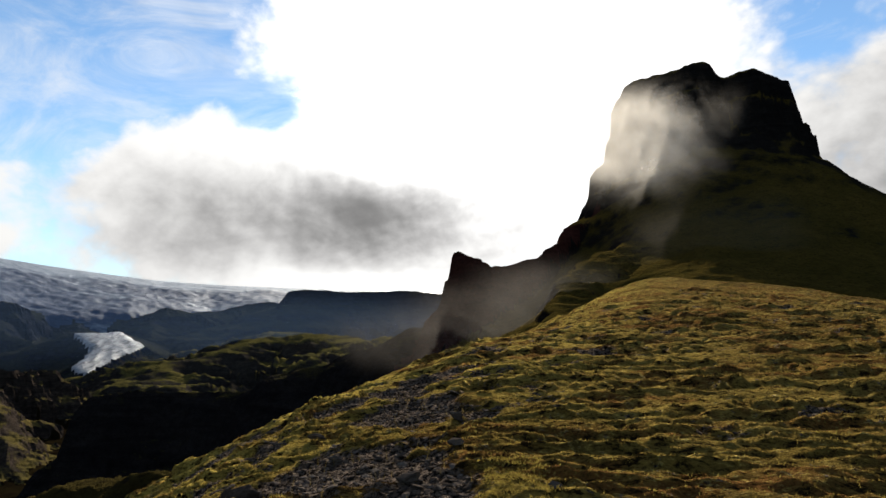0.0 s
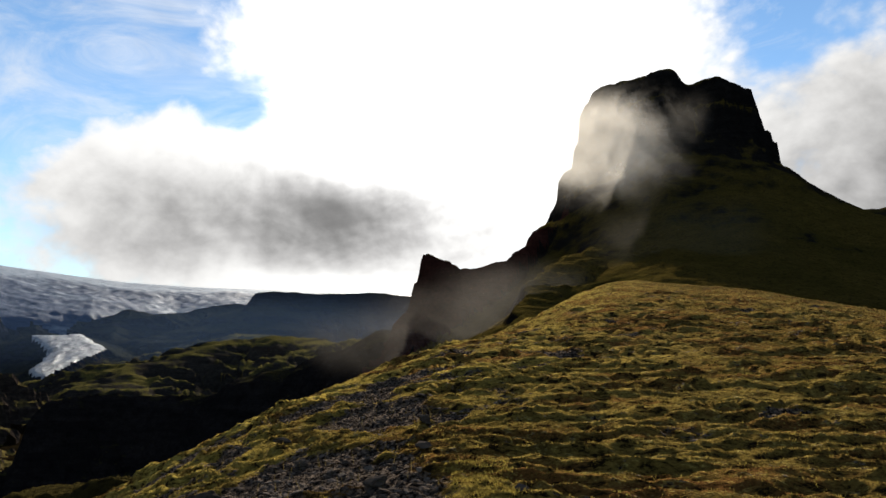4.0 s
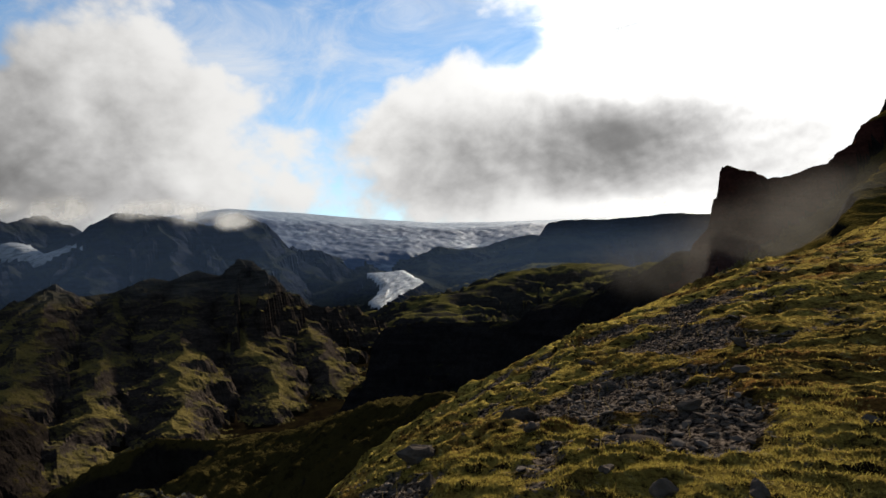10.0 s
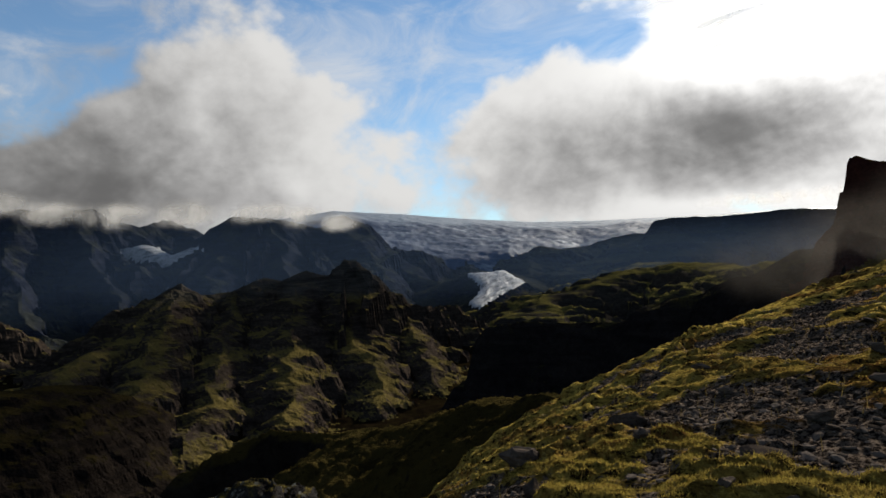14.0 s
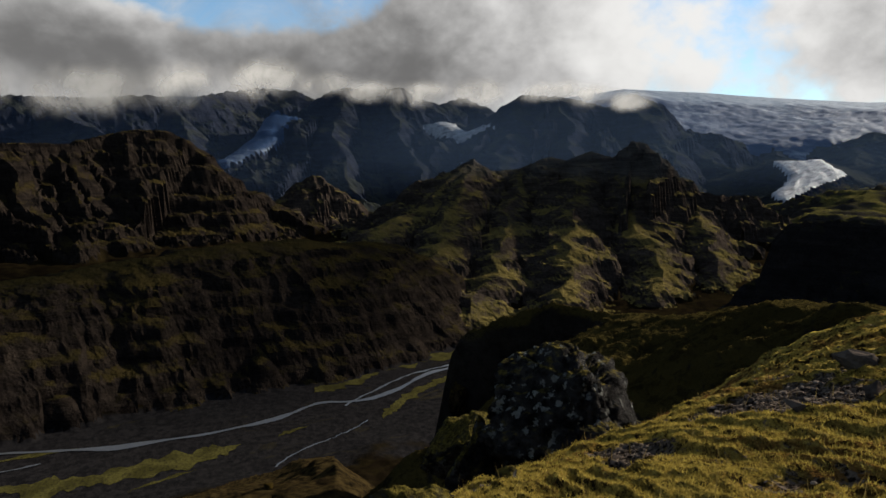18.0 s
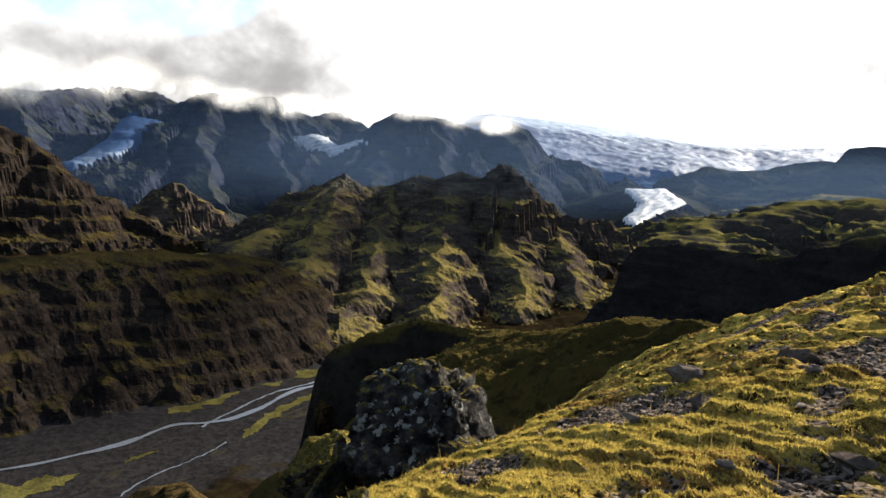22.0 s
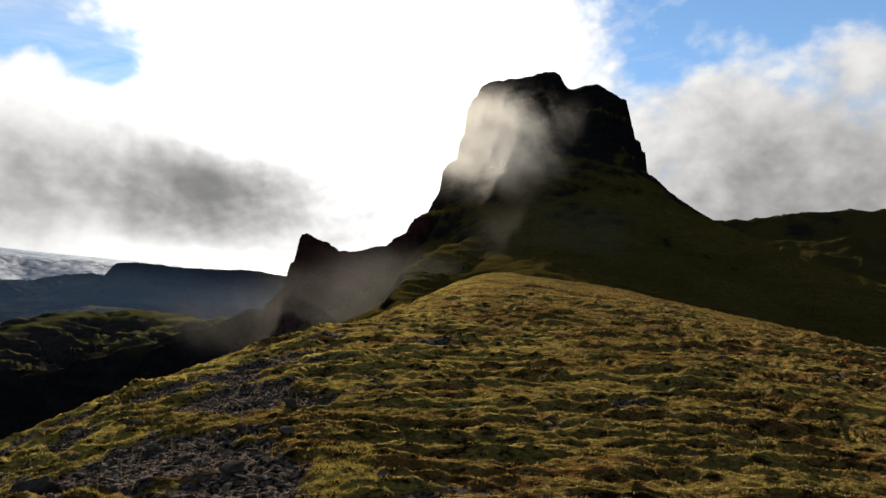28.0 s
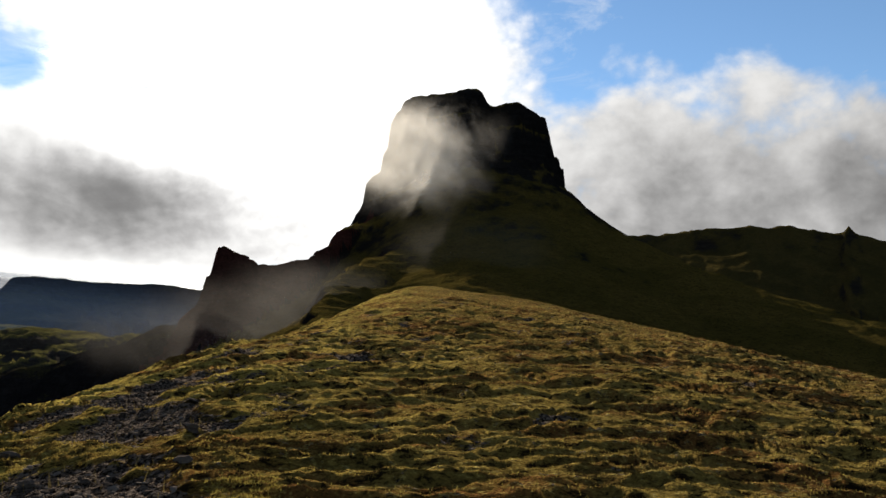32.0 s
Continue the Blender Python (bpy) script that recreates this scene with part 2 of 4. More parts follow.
    bump(g, shader, g.math("ADD", g.math("ADD", tuft, g.math("MULTIPLY", fibre, 0.8)), g.math("MULTIPLY", g.ramp(low, -24.0, -12.0, 3.0, 0.0), mottle)), 0.20)
    return m


def ice_stuff():
    """Glacier: firn whiter far back, blue broken ice below, streaked where it flows; shade and haze are put into the
    dark blue.
    """
    m, g, shader, place, normal, out = material("glacier_ice")
    turned = g.add("ShaderNodeMapping")
    g.put(turned.inputs["Vector"], place)
    turned.inputs["Rotation"].default_value = (0.0, 0.0, radians(18))
    flow = g.noise(g.stretch(turned.outputs[0], 0.22, 1.0, 1.6), 0.0052, 9.0, 0.60, 0.9)
    fine = g.noise(g.stretch(turned.outputs[0], 0.5, 1.0, 2.0), 0.035, 8.0, 0.68, 0.5)
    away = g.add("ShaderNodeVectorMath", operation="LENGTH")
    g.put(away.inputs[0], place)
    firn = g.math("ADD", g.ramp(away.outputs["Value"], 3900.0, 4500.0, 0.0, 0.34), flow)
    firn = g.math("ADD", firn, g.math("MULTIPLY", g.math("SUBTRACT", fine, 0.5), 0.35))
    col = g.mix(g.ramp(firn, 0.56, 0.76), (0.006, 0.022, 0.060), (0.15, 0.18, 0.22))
    col = g.mix(g.ramp(fine, 0.5, 0.66, 0.0, 0.55), col, (0.010, 0.022, 0.045))
    g.put(shader.inputs["Base Color"], col)
    shader.inputs["Roughness"].default_value = 0.7
    shader.inputs["Specular IOR Level"].default_value = 0.1
    bump(g, shader, g.math("ADD", fine, flow), 6.0)
    return m


def ash_ice_stuff():
    m, g, shader, place, normal, out = material("ashy_ice")
    cracks = g.noise(g.stretch(place, 1.0, 0.35, 1.0), 0.06, 8.0, 0.7, 0.5)
    col = g.mix(g.ramp(cracks, 0.45, 0.60), (0.155, 0.16, 0.165), (0.02, 0.023, 0.028))
    g.put(shader.inputs["Base Color"], col)
    shader.inputs["Roughness"].default_value = 0.5
    bump(g, shader, cracks, 5.0)
    return m


def valley_stuff():
    m, g, shader, place, normal, out = material("gravel_plain")
    streak = g.noise(g.stretch(place, 1.5, 0.5, 1.0), 0.02, 7.0, 0.62, 1.6)
    fine = g.noise(place, 0.25, 8.0, 0.65)
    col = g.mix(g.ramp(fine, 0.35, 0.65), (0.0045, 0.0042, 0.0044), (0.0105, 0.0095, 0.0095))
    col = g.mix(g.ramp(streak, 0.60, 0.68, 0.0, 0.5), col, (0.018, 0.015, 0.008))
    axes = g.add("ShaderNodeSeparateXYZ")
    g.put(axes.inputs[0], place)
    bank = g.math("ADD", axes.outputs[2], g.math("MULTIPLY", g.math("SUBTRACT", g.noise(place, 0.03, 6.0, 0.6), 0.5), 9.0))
    # Brown side slopes; the shade the hill throws there is in the colour.
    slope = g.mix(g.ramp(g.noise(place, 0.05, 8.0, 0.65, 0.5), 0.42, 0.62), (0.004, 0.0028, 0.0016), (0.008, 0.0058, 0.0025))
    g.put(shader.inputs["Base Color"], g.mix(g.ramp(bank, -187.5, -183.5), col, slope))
    shader.inputs["Roughness"].default_value = 0.95
    shader.inputs["Specular IOR Level"].default_value = 0.0
    bump(g, shader, fine, 0.6)
    return m


def water_stuff():
    m, g, shader, place, normal, out = material("glacial_water")
    ripple = g.noise(place, 0.25, 7.0, 0.7)
    g.put(shader.inputs["Base Color"], g.mix(ripple, (0.020, 0.0215, 0.024), (0.060, 0.062, 0.066)))
    shader.inputs["Roughness"].default_value = 0.35
    bump(g, shader, ripple, 0.15)
    return m


def mist_stuff(name, white, most, scale, low=0.35, high=0.75, up=0.0, front=0.4, erode=0.2):
    """Drifting cloud: lets most light through, scatters the sun that stands behind it."""
    m, g, shader, place, normal, out = material(name)
    m.node_tree.nodes.remove(shader)
    local = g.add("ShaderNodeTexCoord").outputs["Object"]
    axes = g.add("ShaderNodeSeparateXYZ")
    g.put(axes.inputs[0], local)
    x, z = axes.outputs[0], axes.outputs[2]
    rim = g.math("SQRT", g.math("ADD", g.math("MULTIPLY", x, x), g.math("MULTIPLY", z, z)))
    soft = g.ramp(rim, 0.25, 1.0, 1.0, 0.0)
    puffs = g.noise(place, scale, 7.0, 0.6, 0.5)
    puffs = g.math("ADD", puffs, g.math("MULTIPLY", z, up))
    puffs = g.math("SUBTRACT", puffs, g.math("MULTIPLY", g.math("SUBTRACT", 1.0, soft), erode))
    amount = g.math("MULTIPLY", g.math("MULTIPLY", g.ramp(puffs, low, high), g.ramp(rim, 0.3, 1.0, 1.0, 0.0)), most)
    thin, glow, face, both, mixed = [g.add(k) for k in ("ShaderNodeBsdfTransparent", "ShaderNodeBsdfTranslucent", "ShaderNodeBsdfDiffuse", "ShaderNodeMixShader", "ShaderNodeMixShader")]
    for n in (glow, face):
        n.inputs["Color"].default_value = (*white, 1.0)
    both.inputs[0].default_value = front
    g.put(both.inputs[1], glow.outputs[0]), g.put(both.inputs[2], face.outputs[0])
    g.put(mixed.inputs[0], amount), g.put(mixed.inputs[1], thin.outputs[0]), g.put(mixed.inputs[2], both.outputs[0])
    g.put(out.inputs[0], mixed.outputs[0])
    return m


MIST = mist_stuff("mist", (0.54, 0.50, 0.45), 0.52, 0.034, 0.24, 0.80, erode=0.26)
THIN = mist_stuff("thin_mist", (0.32, 0.29, 0.26), 0.09, 0.030, 0.15, 0.85)
CLOUD = mist_stuff("low_cloud", (0.34, 0.335, 0.33), 0.88, 0.009, 0.14, 0.70, 0.14, erode=0.30)
SHADE = mist_stuff("thick_shade_cloud", (0.95, 0.94, 0.92), 0.86, 0.004, 0.16, 0.46, front=0.0)
BROKEN = mist_stuff("broken_shade_cloud", (0.95, 0.94, 0.92), 0.90, 0.006, 0.26, 0.52, front=0.0)
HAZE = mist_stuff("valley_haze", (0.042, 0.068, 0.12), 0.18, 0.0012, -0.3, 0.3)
MOSS = moss_stuff()
def strip_stuff():
    m, g, shader, place, normal, out = material("valley_moss")
    wide, fine = g.noise(place, 0.06, 6.0, 0.6, 0.5), g.noise(place, 0.5, 7.0, 0.7)
    col = g.mix(g.ramp(wide, 0.35, 0.65), (0.022, 0.0195, 0.006), (0.044, 0.0385, 0.011))
    col = g.mix(g.ramp(fine, 0.45, 0.65, 0.0, 0.8), col, (0.012, 0.010, 0.006))
    g.put(shader.inputs["Base Color"], col)
    shader.inputs["Roughness"].default_value = 0.95
    shader.inputs["Specular IOR Level"].default_value = 0.0
    bump(g, shader, fine, 0.5)
    return m


STRIP = strip_stuff()
ICE, ASH_ICE, VALLEY, WATER = ice_stuff(), ash_ice_stuff(), valley_stuff(), water_stuff()
GREEN = mountain_stuff("green_slope", (0.0320, 0.0250, 0.0080), (0.0460, 0.0335, 0.0100), (0.0128, 0.0105, 0.0090), (0.0225, 0.0180, 0.0135), 2.0, green=0.62)
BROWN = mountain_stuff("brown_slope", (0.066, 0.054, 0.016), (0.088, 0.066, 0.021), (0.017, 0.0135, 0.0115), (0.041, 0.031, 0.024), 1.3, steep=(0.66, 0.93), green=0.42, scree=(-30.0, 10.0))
# Lighter and grassier than its neighbours; sunlit edges and haze are in the colour.
FOOT = mountain_stuff("foothill_slope", (0.050, 0.045, 0.013), (0.070, 0.058, 0.018), (0.016, 0.014, 0.012), (0.030, 0.026, 0.021), 0.9, steep=(0.80, 0.97), green=0.46)
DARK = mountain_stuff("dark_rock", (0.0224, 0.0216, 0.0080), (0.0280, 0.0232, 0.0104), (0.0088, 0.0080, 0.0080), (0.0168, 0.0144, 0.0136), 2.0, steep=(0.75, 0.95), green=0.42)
# Distant haze is put into these colours as a blue tint.
FAR_HAZED = mountain_stuff("far_hazed_slope", (0.013, 0.015, 0.013), (0.021, 0.022, 0.018), (0.007, 0.0085, 0.014), (0.017, 0.019, 0.027), 0.6, green=0.42, relief=6.0)
RED = mountain_stuff("red_rock", (0.0300, 0.0240, 0.0080), (0.0380, 0.0280, 0.0104), (0.034, 0.0115, 0.0095), (0.050, 0.0185, 0.014), 2.0, steep=(0.75, 0.95), green=0.42)
# Rockier, darker brown_slope; plateau and massif shade is put into the colour.
SHADED_ROCKY = mountain_stuff("shaded_rocky_brown", (0.0200, 0.0160, 0.0056), (0.0280, 0.0205, 0.0072), (0.0068, 0.0054, 0.0048), (0.0170, 0.0128, 0.0100), 1.3, steep=(0.74, 1.0), green=0.46)
TALUS = mountain_stuff("butte_slope", (0.052, 0.039, 0.009), (0.072, 0.050, 0.012), (0.009, 0.008, 0.0075), (0.017, 0.0145, 0.013), 2.5, steep=(0.70, 0.88), green=0.62)


# ---------------------------------------------------------------- the lie of the land
_table = np.random.default_rng(4).uniform(0, 2 * np.pi, 65536).astype(np.float32)
SLOPE_X, SLOPE_Y = np.cos(_table), np.sin(_table)


def swell(x, y, seed=0):
    """Gradient noise on a plane, about -0.7 to 0.7."""
    x, y = np.asarray(x), np.asarray(y)
    fx, fy = np.floor(x), np.floor(y)
    ix, iy = fx.astype(np.int32) + seed * 37, fy.astype(np.int32) + seed * 91
    u, v = (x - fx).astype(np.float32), (y - fy).astype(np.float32)
    x0, x1, y0, y1 = ix & 255, (ix + 1) & 255, (iy & 255) << 8, ((iy + 1) & 255) << 8
    su, sv = u * u * (3 - 2 * u), v * v * (3 - 2 * v)
    k = x0 + y0
    p = SLOPE_X[k] * u + SLOPE_Y[k] * v
    k = x1 + y0
    p += su * (SLOPE_X[k] * (u - 1) + SLOPE_Y[k] * v - p)
    k = x0 + y1
    q = SLOPE_X[k] * u + SLOPE_Y[k] * (v - 1)
    k = x1 + y1
    q += su * (SLOPE_X[k] * (u - 1) + SLOPE_Y[k] * (v - 1) - q)
    return p + sv * (q - p)


def fbm(x, y, octaves=5, seed=0, gain=0.5):
    out, amp = 0.0, 1.0
    for k in range(octaves):
        out = out + amp * swell(x, y, seed + 17 * k)
        x, y, amp = x * 2.03 + 5.1, y * 2.03 - 3.7, amp * gain
    return out


def ridged(x, y, octaves=5, seed=0, gain=0.5):
    out, amp = 0.0, 1.0
    for k in range(octaves):
        out = out + amp * (1.0 - 2.2 * np.abs(swell(x, y, seed + 31 * k)))
        x, y, amp = x * 2.07 + 1.3, y * 2.07 + 4.9, amp * gain
    return out - 0.75


def along_line(x, y, points):
    """Distance to a line of points, its height there, the way along it, and the side."""
    best = np.full(x.shape, 1e18)
    height, run, side = np.zeros(x.shape), np.zeros(x.shape), np.zeros(x.shape)
    start = 0.0
    for (ax, ay, az), (bx, by, bz) in zip(points[:-1], points[1:]):
        dx, dy = bx - ax, by - ay
        length = math.hypot(dx, dy)
        t = np.clip(((x - ax) * dx + (y - ay) * dy) / length ** 2, 0, 1)
        d = (x - ax - t * dx) ** 2 + (y - ay - t * dy) ** 2
        near = d < best
        best = np.where(near, d, best)
        height = np.where(near, az + t * (bz - az), height)
        run = np.where(near, start + t * length, run)
        side = np.where(near, np.sign((x - ax) * dy - (y - ay) * dx), side)
        start += length
    return np.sqrt(best), height, run, side


# each ridge: crest points, falls (distance, drop), gully (amount, width), bumps on the crest, strata (step, amount)
RIDGES = {
    "mossy_spur": dict(
        crest=[[(-74, 53, -23.0), (-73, 53, -21.1), (-69, 55, -18.8), (-63, 58, -15.9), (-53, 58, -15.0), (-44, 55, -13.8), (-35, 51, -11.4), (-29, 48, -9.3), (-22, 45, -7.2), (-16, 43, -5.9)]],
        falls=((0, 0), (4, 0.6), (10, 4), (24, 14), (60, 42), (160, 175)), back=((0, 0), (2, 2), (5, 14), (8, 40), (20, 90), (90, 190)), gully=(2.0, 12), crest_noise=0.4, strata=(3.0, 0.12)),
    "dark_ridge": dict(
        crest=[[(-213, 371, -62.3), (-206, 371, -36.9), (-199, 370, -30.6), (-181, 374, -26.6), (-143, 374, -28.0), (-114, 368, -26.6), (-93, 358, -17.0), (-70, 343, -12.1), (-46, 327, -4.1), (-33, 313, -0.8), (-11, 295, 6.3), (15, 290, 7.8)]],
        falls=((0, 0), (10, 7), (40, 48), (120, 135), (200, 210)), gully=(9, 40), crest_noise=1.6, strata=(14, 0.2)),
    "rock_fin": dict(
        crest=[[(-2, 282, 27.4), (-0, 282, 36.3), (2, 283, 40.2), (8, 284, 38.1), (15, 286, 37.1), (19, 287, 33.7), (28, 291, 35.5), (39, 297, 38.5), (52, 308, 48.3), (58, 315, 56.4), (70, 323, 60.5), (78, 336, 71.9), (90, 349, 81.5)]],
        falls=((0, 0), (2, 1), (5, 14), (13, 34), (45, 66), (110, 125)), gully=(5, 16), crest_noise=0.8, strata=(9, 0.3)),
    "grassy_saddle": dict(
        crest=[[(24, 160, 6.5), (29, 178, 11.0), (38, 212, 22.5), (54, 245, 33.0), (73, 266, 41.0), (94, 291, 48.5)]],
        falls=((0, 0), (8, 1.5), (25, 6), (60, 19), (110, 42), (200, 90)), back=((0, 0), (2, 1.0), (6, 7), (14, 22), (30, 40), (110, 125)), nose=0, gully=(2.5, 11), crest_noise=0.7, strata=(4.0, 0.25)),
    "butte_shoulder": dict(
        crest=[[(42, 323, 40.0), (59, 330, 53.5), (62, 332, 60.0), (70, 333, 62.0), (77, 336, 68.0), (79, 337, 79.0), (82, 339, 80.5), (83, 341, 90.5), (86, 342, 92.0), (88, 344, 103.0), (104, 347, 108.5), (121, 352, 113.0)]],
        falls=((0, 0), (3, 4), (6, 16), (12, 24), (40, 48), (110, 115)), gully=(3, 9), crest_noise=0.5, strata=(6, 0.35)),
    "canyon_plateau": dict(
        crest=[[(-612, -297, -106), (-648, -237, -109), (-680, -166, -113), (-692, -109, -110), (-698, -51, -105), (-710, 29, -102), (-723, 101, -93), (-729, 178, -86), (-735, 292, -85), (-778, 390, -100)],
               [(-778, 390, -100), (-707, 375, -121), (-660, 358, -150)], [(-730, 152, -90), (-620, 178, -128), (-560, 179, -168)], [(-698, -51, -105), (-610, -10, -134), (-560, 17, -168)], [(-735, 292, -86), (-650, 273, -131), (-605, 256, -172)]],
        falls=((0, 0), (40, 6), (85, 20), (120, 42), (160, 76), (190, 102), (320, 210)), spur_falls=((0, 0), (10, 3), (30, 22), (55, 50), (90, 90), (300, 260)), gully=(9, 62), crest_noise=3.5, strata=(15, 0.30)),
    "left_massif": dict(
        crest=[[(-1023, -526, -90), (-1130, -404, -114), (-1246, -296, -115), (-1287, -245, -79), (-1325, -200, -34), (-1360, -166, 3), (-1418, -89, 34), (-1450, -7, 46), (-1467, 104, 46), (-1482, 158, 65), (-1483, 225, 78), (-1474, 278, 77), (-1455, 324, 56), (-1428, 350, 26)],
               [(-1428, 350, 26), (-1382, 369, -33), (-1327, 416, -79), (-1274, 382, -132)], [(-1360, -166, 3), (-1204, -198, -85), (-1060, -208, -147)], [(-1418, -89, 34), (-1248, -80, -79), (-1120, -15, -157)],
               [(-1467, 104, 46), (-1324, 133, -56), (-1212, 210, -138)], [(-1450, -7, 46), (-1280, 37, -70), (-1157, 85, -150)]],
        falls=((0, 0), (12, 3), (22, 26), (60, 52), (75, 76), (130, 112), (200, 150), (330, 205), (600, 320)), gully=(26, 70), crest_noise=3.0, strata=(30, 0.40)),
    "middle_hill": dict(
        crest=[[(-1428, 388, -160), (-1454, 476, -97), (-1458, 554, -36), (-1453, 595, -16), (-1444, 643, -42), (-1422, 667, -92), (-1374, 673, -132), (-1321, 669, -155)], [(-1453, 595, -16), (-1369, 508, -97), (-1296, 476, -150)], [(-1456, 575, -30), (-1380, 590, -92), (-1310, 600, -150)]],
        falls=((0, 0), (20, 12), (60, 50), (120, 95), (260, 160), (500, 290)), gully=(20, 46), crest_noise=3.0, strata=(20, 0.35)),
    "sunny_knoll": dict(
        crest=[[(-1790, -620, -140), (-1822, -539, -112), (-1852, -428, -38), (-1863, -375, -10), (-1852, -322, -40), (-1829, -279, -76)], [(-1863, -375, -10), (-1700, -360, -120)]],
        falls=((0, 0), (30, 14), (120, 75), (260, 150), (500, 290)), gully=(24, 70), crest_noise=4.0, strata=(24, 0.25)),
    "grey_ridge": dict(
        crest=[[(-893, 451, -103.4), (-1005, 618, -72.5), (-1133, 823, 18.8), (-1109, 854, -5.6), (-1085, 917, -0.8), (-1044, 933, 13.9), (-1011, 939, 24.6), (-972, 952, 15.9), (-934, 961, 30.9), (-890, 988, 15.6), (-876, 1001, 24.9), (-866, 1010, 51.6), (-851, 1022, 48.1), (-843, 1041, 25.1), (-827, 1067, 20.6), (-811, 1104, -36.6), (-702, 1094, -118.9), (-591, 1044, -156.3)],
               [(-1133, 823, 13.9), (-797, 517, -114.9), (-632, 365, -166.8)], [(-1081, 920, 1.7), (-839, 680, -92.8), (-615, 463, -169.0)],
               [(-934, 961, 27.4), (-749, 736, -90.2), (-575, 556, -153.8)], [(-857, 1017, 45.8), (-700, 849, -94.5), (-542, 719, -148.9)], [(-813, 1103, -39.0), (-615, 912, -113.9), (-503, 806, -148.8)]],
        falls=((0, 0), (25, 16), (100, 76), (220, 145), (420, 225), (900, 420)), gully=(38, 85), crest_noise=5.0, strata=(26, 0.42)),
    "flat_peak": dict(
        crest=[[(-2933, 1149, 233.0), (-2762, 1172, 285.3), (-2639, 1203, 337.2), (-2584, 1272, 329.8), (-2561, 1361, 339.8), (-2527, 1424, 342.4), (-2523, 1528, 306.6), (-2519, 1630, 285.3), (-2541, 1740, 309.1), (-2521, 1805, 322.1), (-2436, 1836, 279.3)],
               [(-2628, 1226, 332.1), (-2284, 1017, 110.9), (-1887, 921, -71.6), (-1678, 892, -147.8)], [(-2536, 1406, 332.1), (-2165, 1250, 110.9), (-1833, 1123, -35.8)]],
        falls=((0, 0), (40, 34), (160, 150), (480, 330), (1000, 520)), gully=(70, 190), crest_noise=12.0, strata=(60, 0.12)),
    "pyramid_peak": dict(
        crest=[[(-2291, 1695, 196.0), (-2160, 1750, 264.5), (-2088, 1790, 300.4), (-2031, 1854, 295.6), (-1975, 1914, 281.0), (-1902, 2054, 246.7), (-1863, 2143, 280.2), (-1840, 2177, 301.2), (-1793, 2279, 250.3), (-1691, 2294, 146.1), (-1510, 2238, 39.4), (-1306, 2132, -33.2)],
               [(-2088, 1790, 295.6), (-1890, 1558, 130.1), (-1694, 1324, 1.7)], [(-1995, 1893, 276.2), (-1712, 1682, 106.5), (-1424, 1475, -16.2)], [(-1840, 2177, 296.2), (-1556, 1957, 89.0), (-1264, 1739, -54.6), (-1049, 1584, -131.2)]],
        falls=((0, 0), (40, 34), (160, 150), (480, 330), (1000, 520)), gully=(70, 190), crest_noise=10.0, strata=(60, 0.12)),
    "cloudy_range": dict(
        crest=[[(-2689, -1086, 229.9), (-2878, -353, 255.4), (-2895, 162, 265.6), (-2896, 563, 291.0), (-2923, 675, 295.9), (-3146, 814, 337.6), (-3356, 994, 394.3), (-3408, 1160, 418.2), (-3345, 1331, 392.8)],
               [(-2896, 563, 285.8), (-2637, 580, 143.2), (-2387, 551, 44.5)], [(-2895, 162, 260.5), (-2492, 196, 150.2), (-2184, 268, 93.9)], [(-2889, -253, 255.4), (-2486, -261, 89.0)]],
        falls=((0, 0), (40, 44), (160, 160), (480, 330), (1000, 520)), gully=(70, 190), crest_noise=12.0, strata=(60, 0.2)),
    "table_mountain": dict(
        crest=[[(-628, 2677, 203.6), (-611, 2733, 209.8), (-451, 2814, 206.0), (-149, 2846, 211.0), (-44, 2800, 195.0), (390, 2773, 197.5)]],
        falls=((0, 0), (30, 8), (70, 70), (300, 160), (700, 260), (1400, 420)), gully=(18, 120), crest_noise=4.0, strata=(50, 0.15)),
    "moraine_slope": dict(
        crest=[[(-1207, 2637, 32.1), (-1251, 2891, 144.7), (-1191, 3024, 126.6), (-1102, 3164, 142.1), (-994, 3251, 179.9), (-905, 3329, 194.6), (-770, 3209, 151.6)], [(-1982, 2448, 233.0), (-1903, 2572, 169.4), (-1766, 2668, 124.6), (-1648, 2743, 96.7), (-1497, 2657, 54.9)], [(-1812, 2637, 135.8), (-1579, 2432, 32.1), (-1362, 2214, -43.7), (-1230, 2096, -100.1)], [(-1207, 2637, 32.1), (-1107, 2463, -26.6), (-1080, 2255, -85.6), (-1090, 2138, -119.9)]],
        falls=((0, 0), (40, 20), (200, 80), (600, 170), (1200, 300)), gully=(30, 150), crest_noise=6.0, strata=(40, 0.1)),
    "green_foothill": dict(
        crest=[[(-622, 1365, -82.2), (-618, 1530, -44.4), (-570, 1655, -25.8), (-501, 1936, 22.6), (-353, 1816, 17.8), (-195, 1588, -6.7), (-79, 1498, 17.4), (51, 1449, 52.3)]],
        falls=((0, 0), (50, 16), (160, 60), (420, 120), (900, 260)), gully=(38, 110), crest_noise=5.0, strata=(30, 0.2)),
    "far_hill": dict(
        crest=[[(540, 1015, 183.8), (665, 939, 199.3), (730, 889, 202.4), (813, 813, 208.6), (852, 772, 204.5), (887, 731, 188.0), (896, 721, 190.0), (904, 711, 199.3), (911, 702, 188.0), (930, 676, 177.7), (1034, 504, 167.4)]],
        falls=((0, 0), (14, 10), (50, 48), (95, 62), (210, 118), (300, 160), (700, 300)), gully=(5, 90), crest_noise=2.0, strata=(30, 0.06)),
}
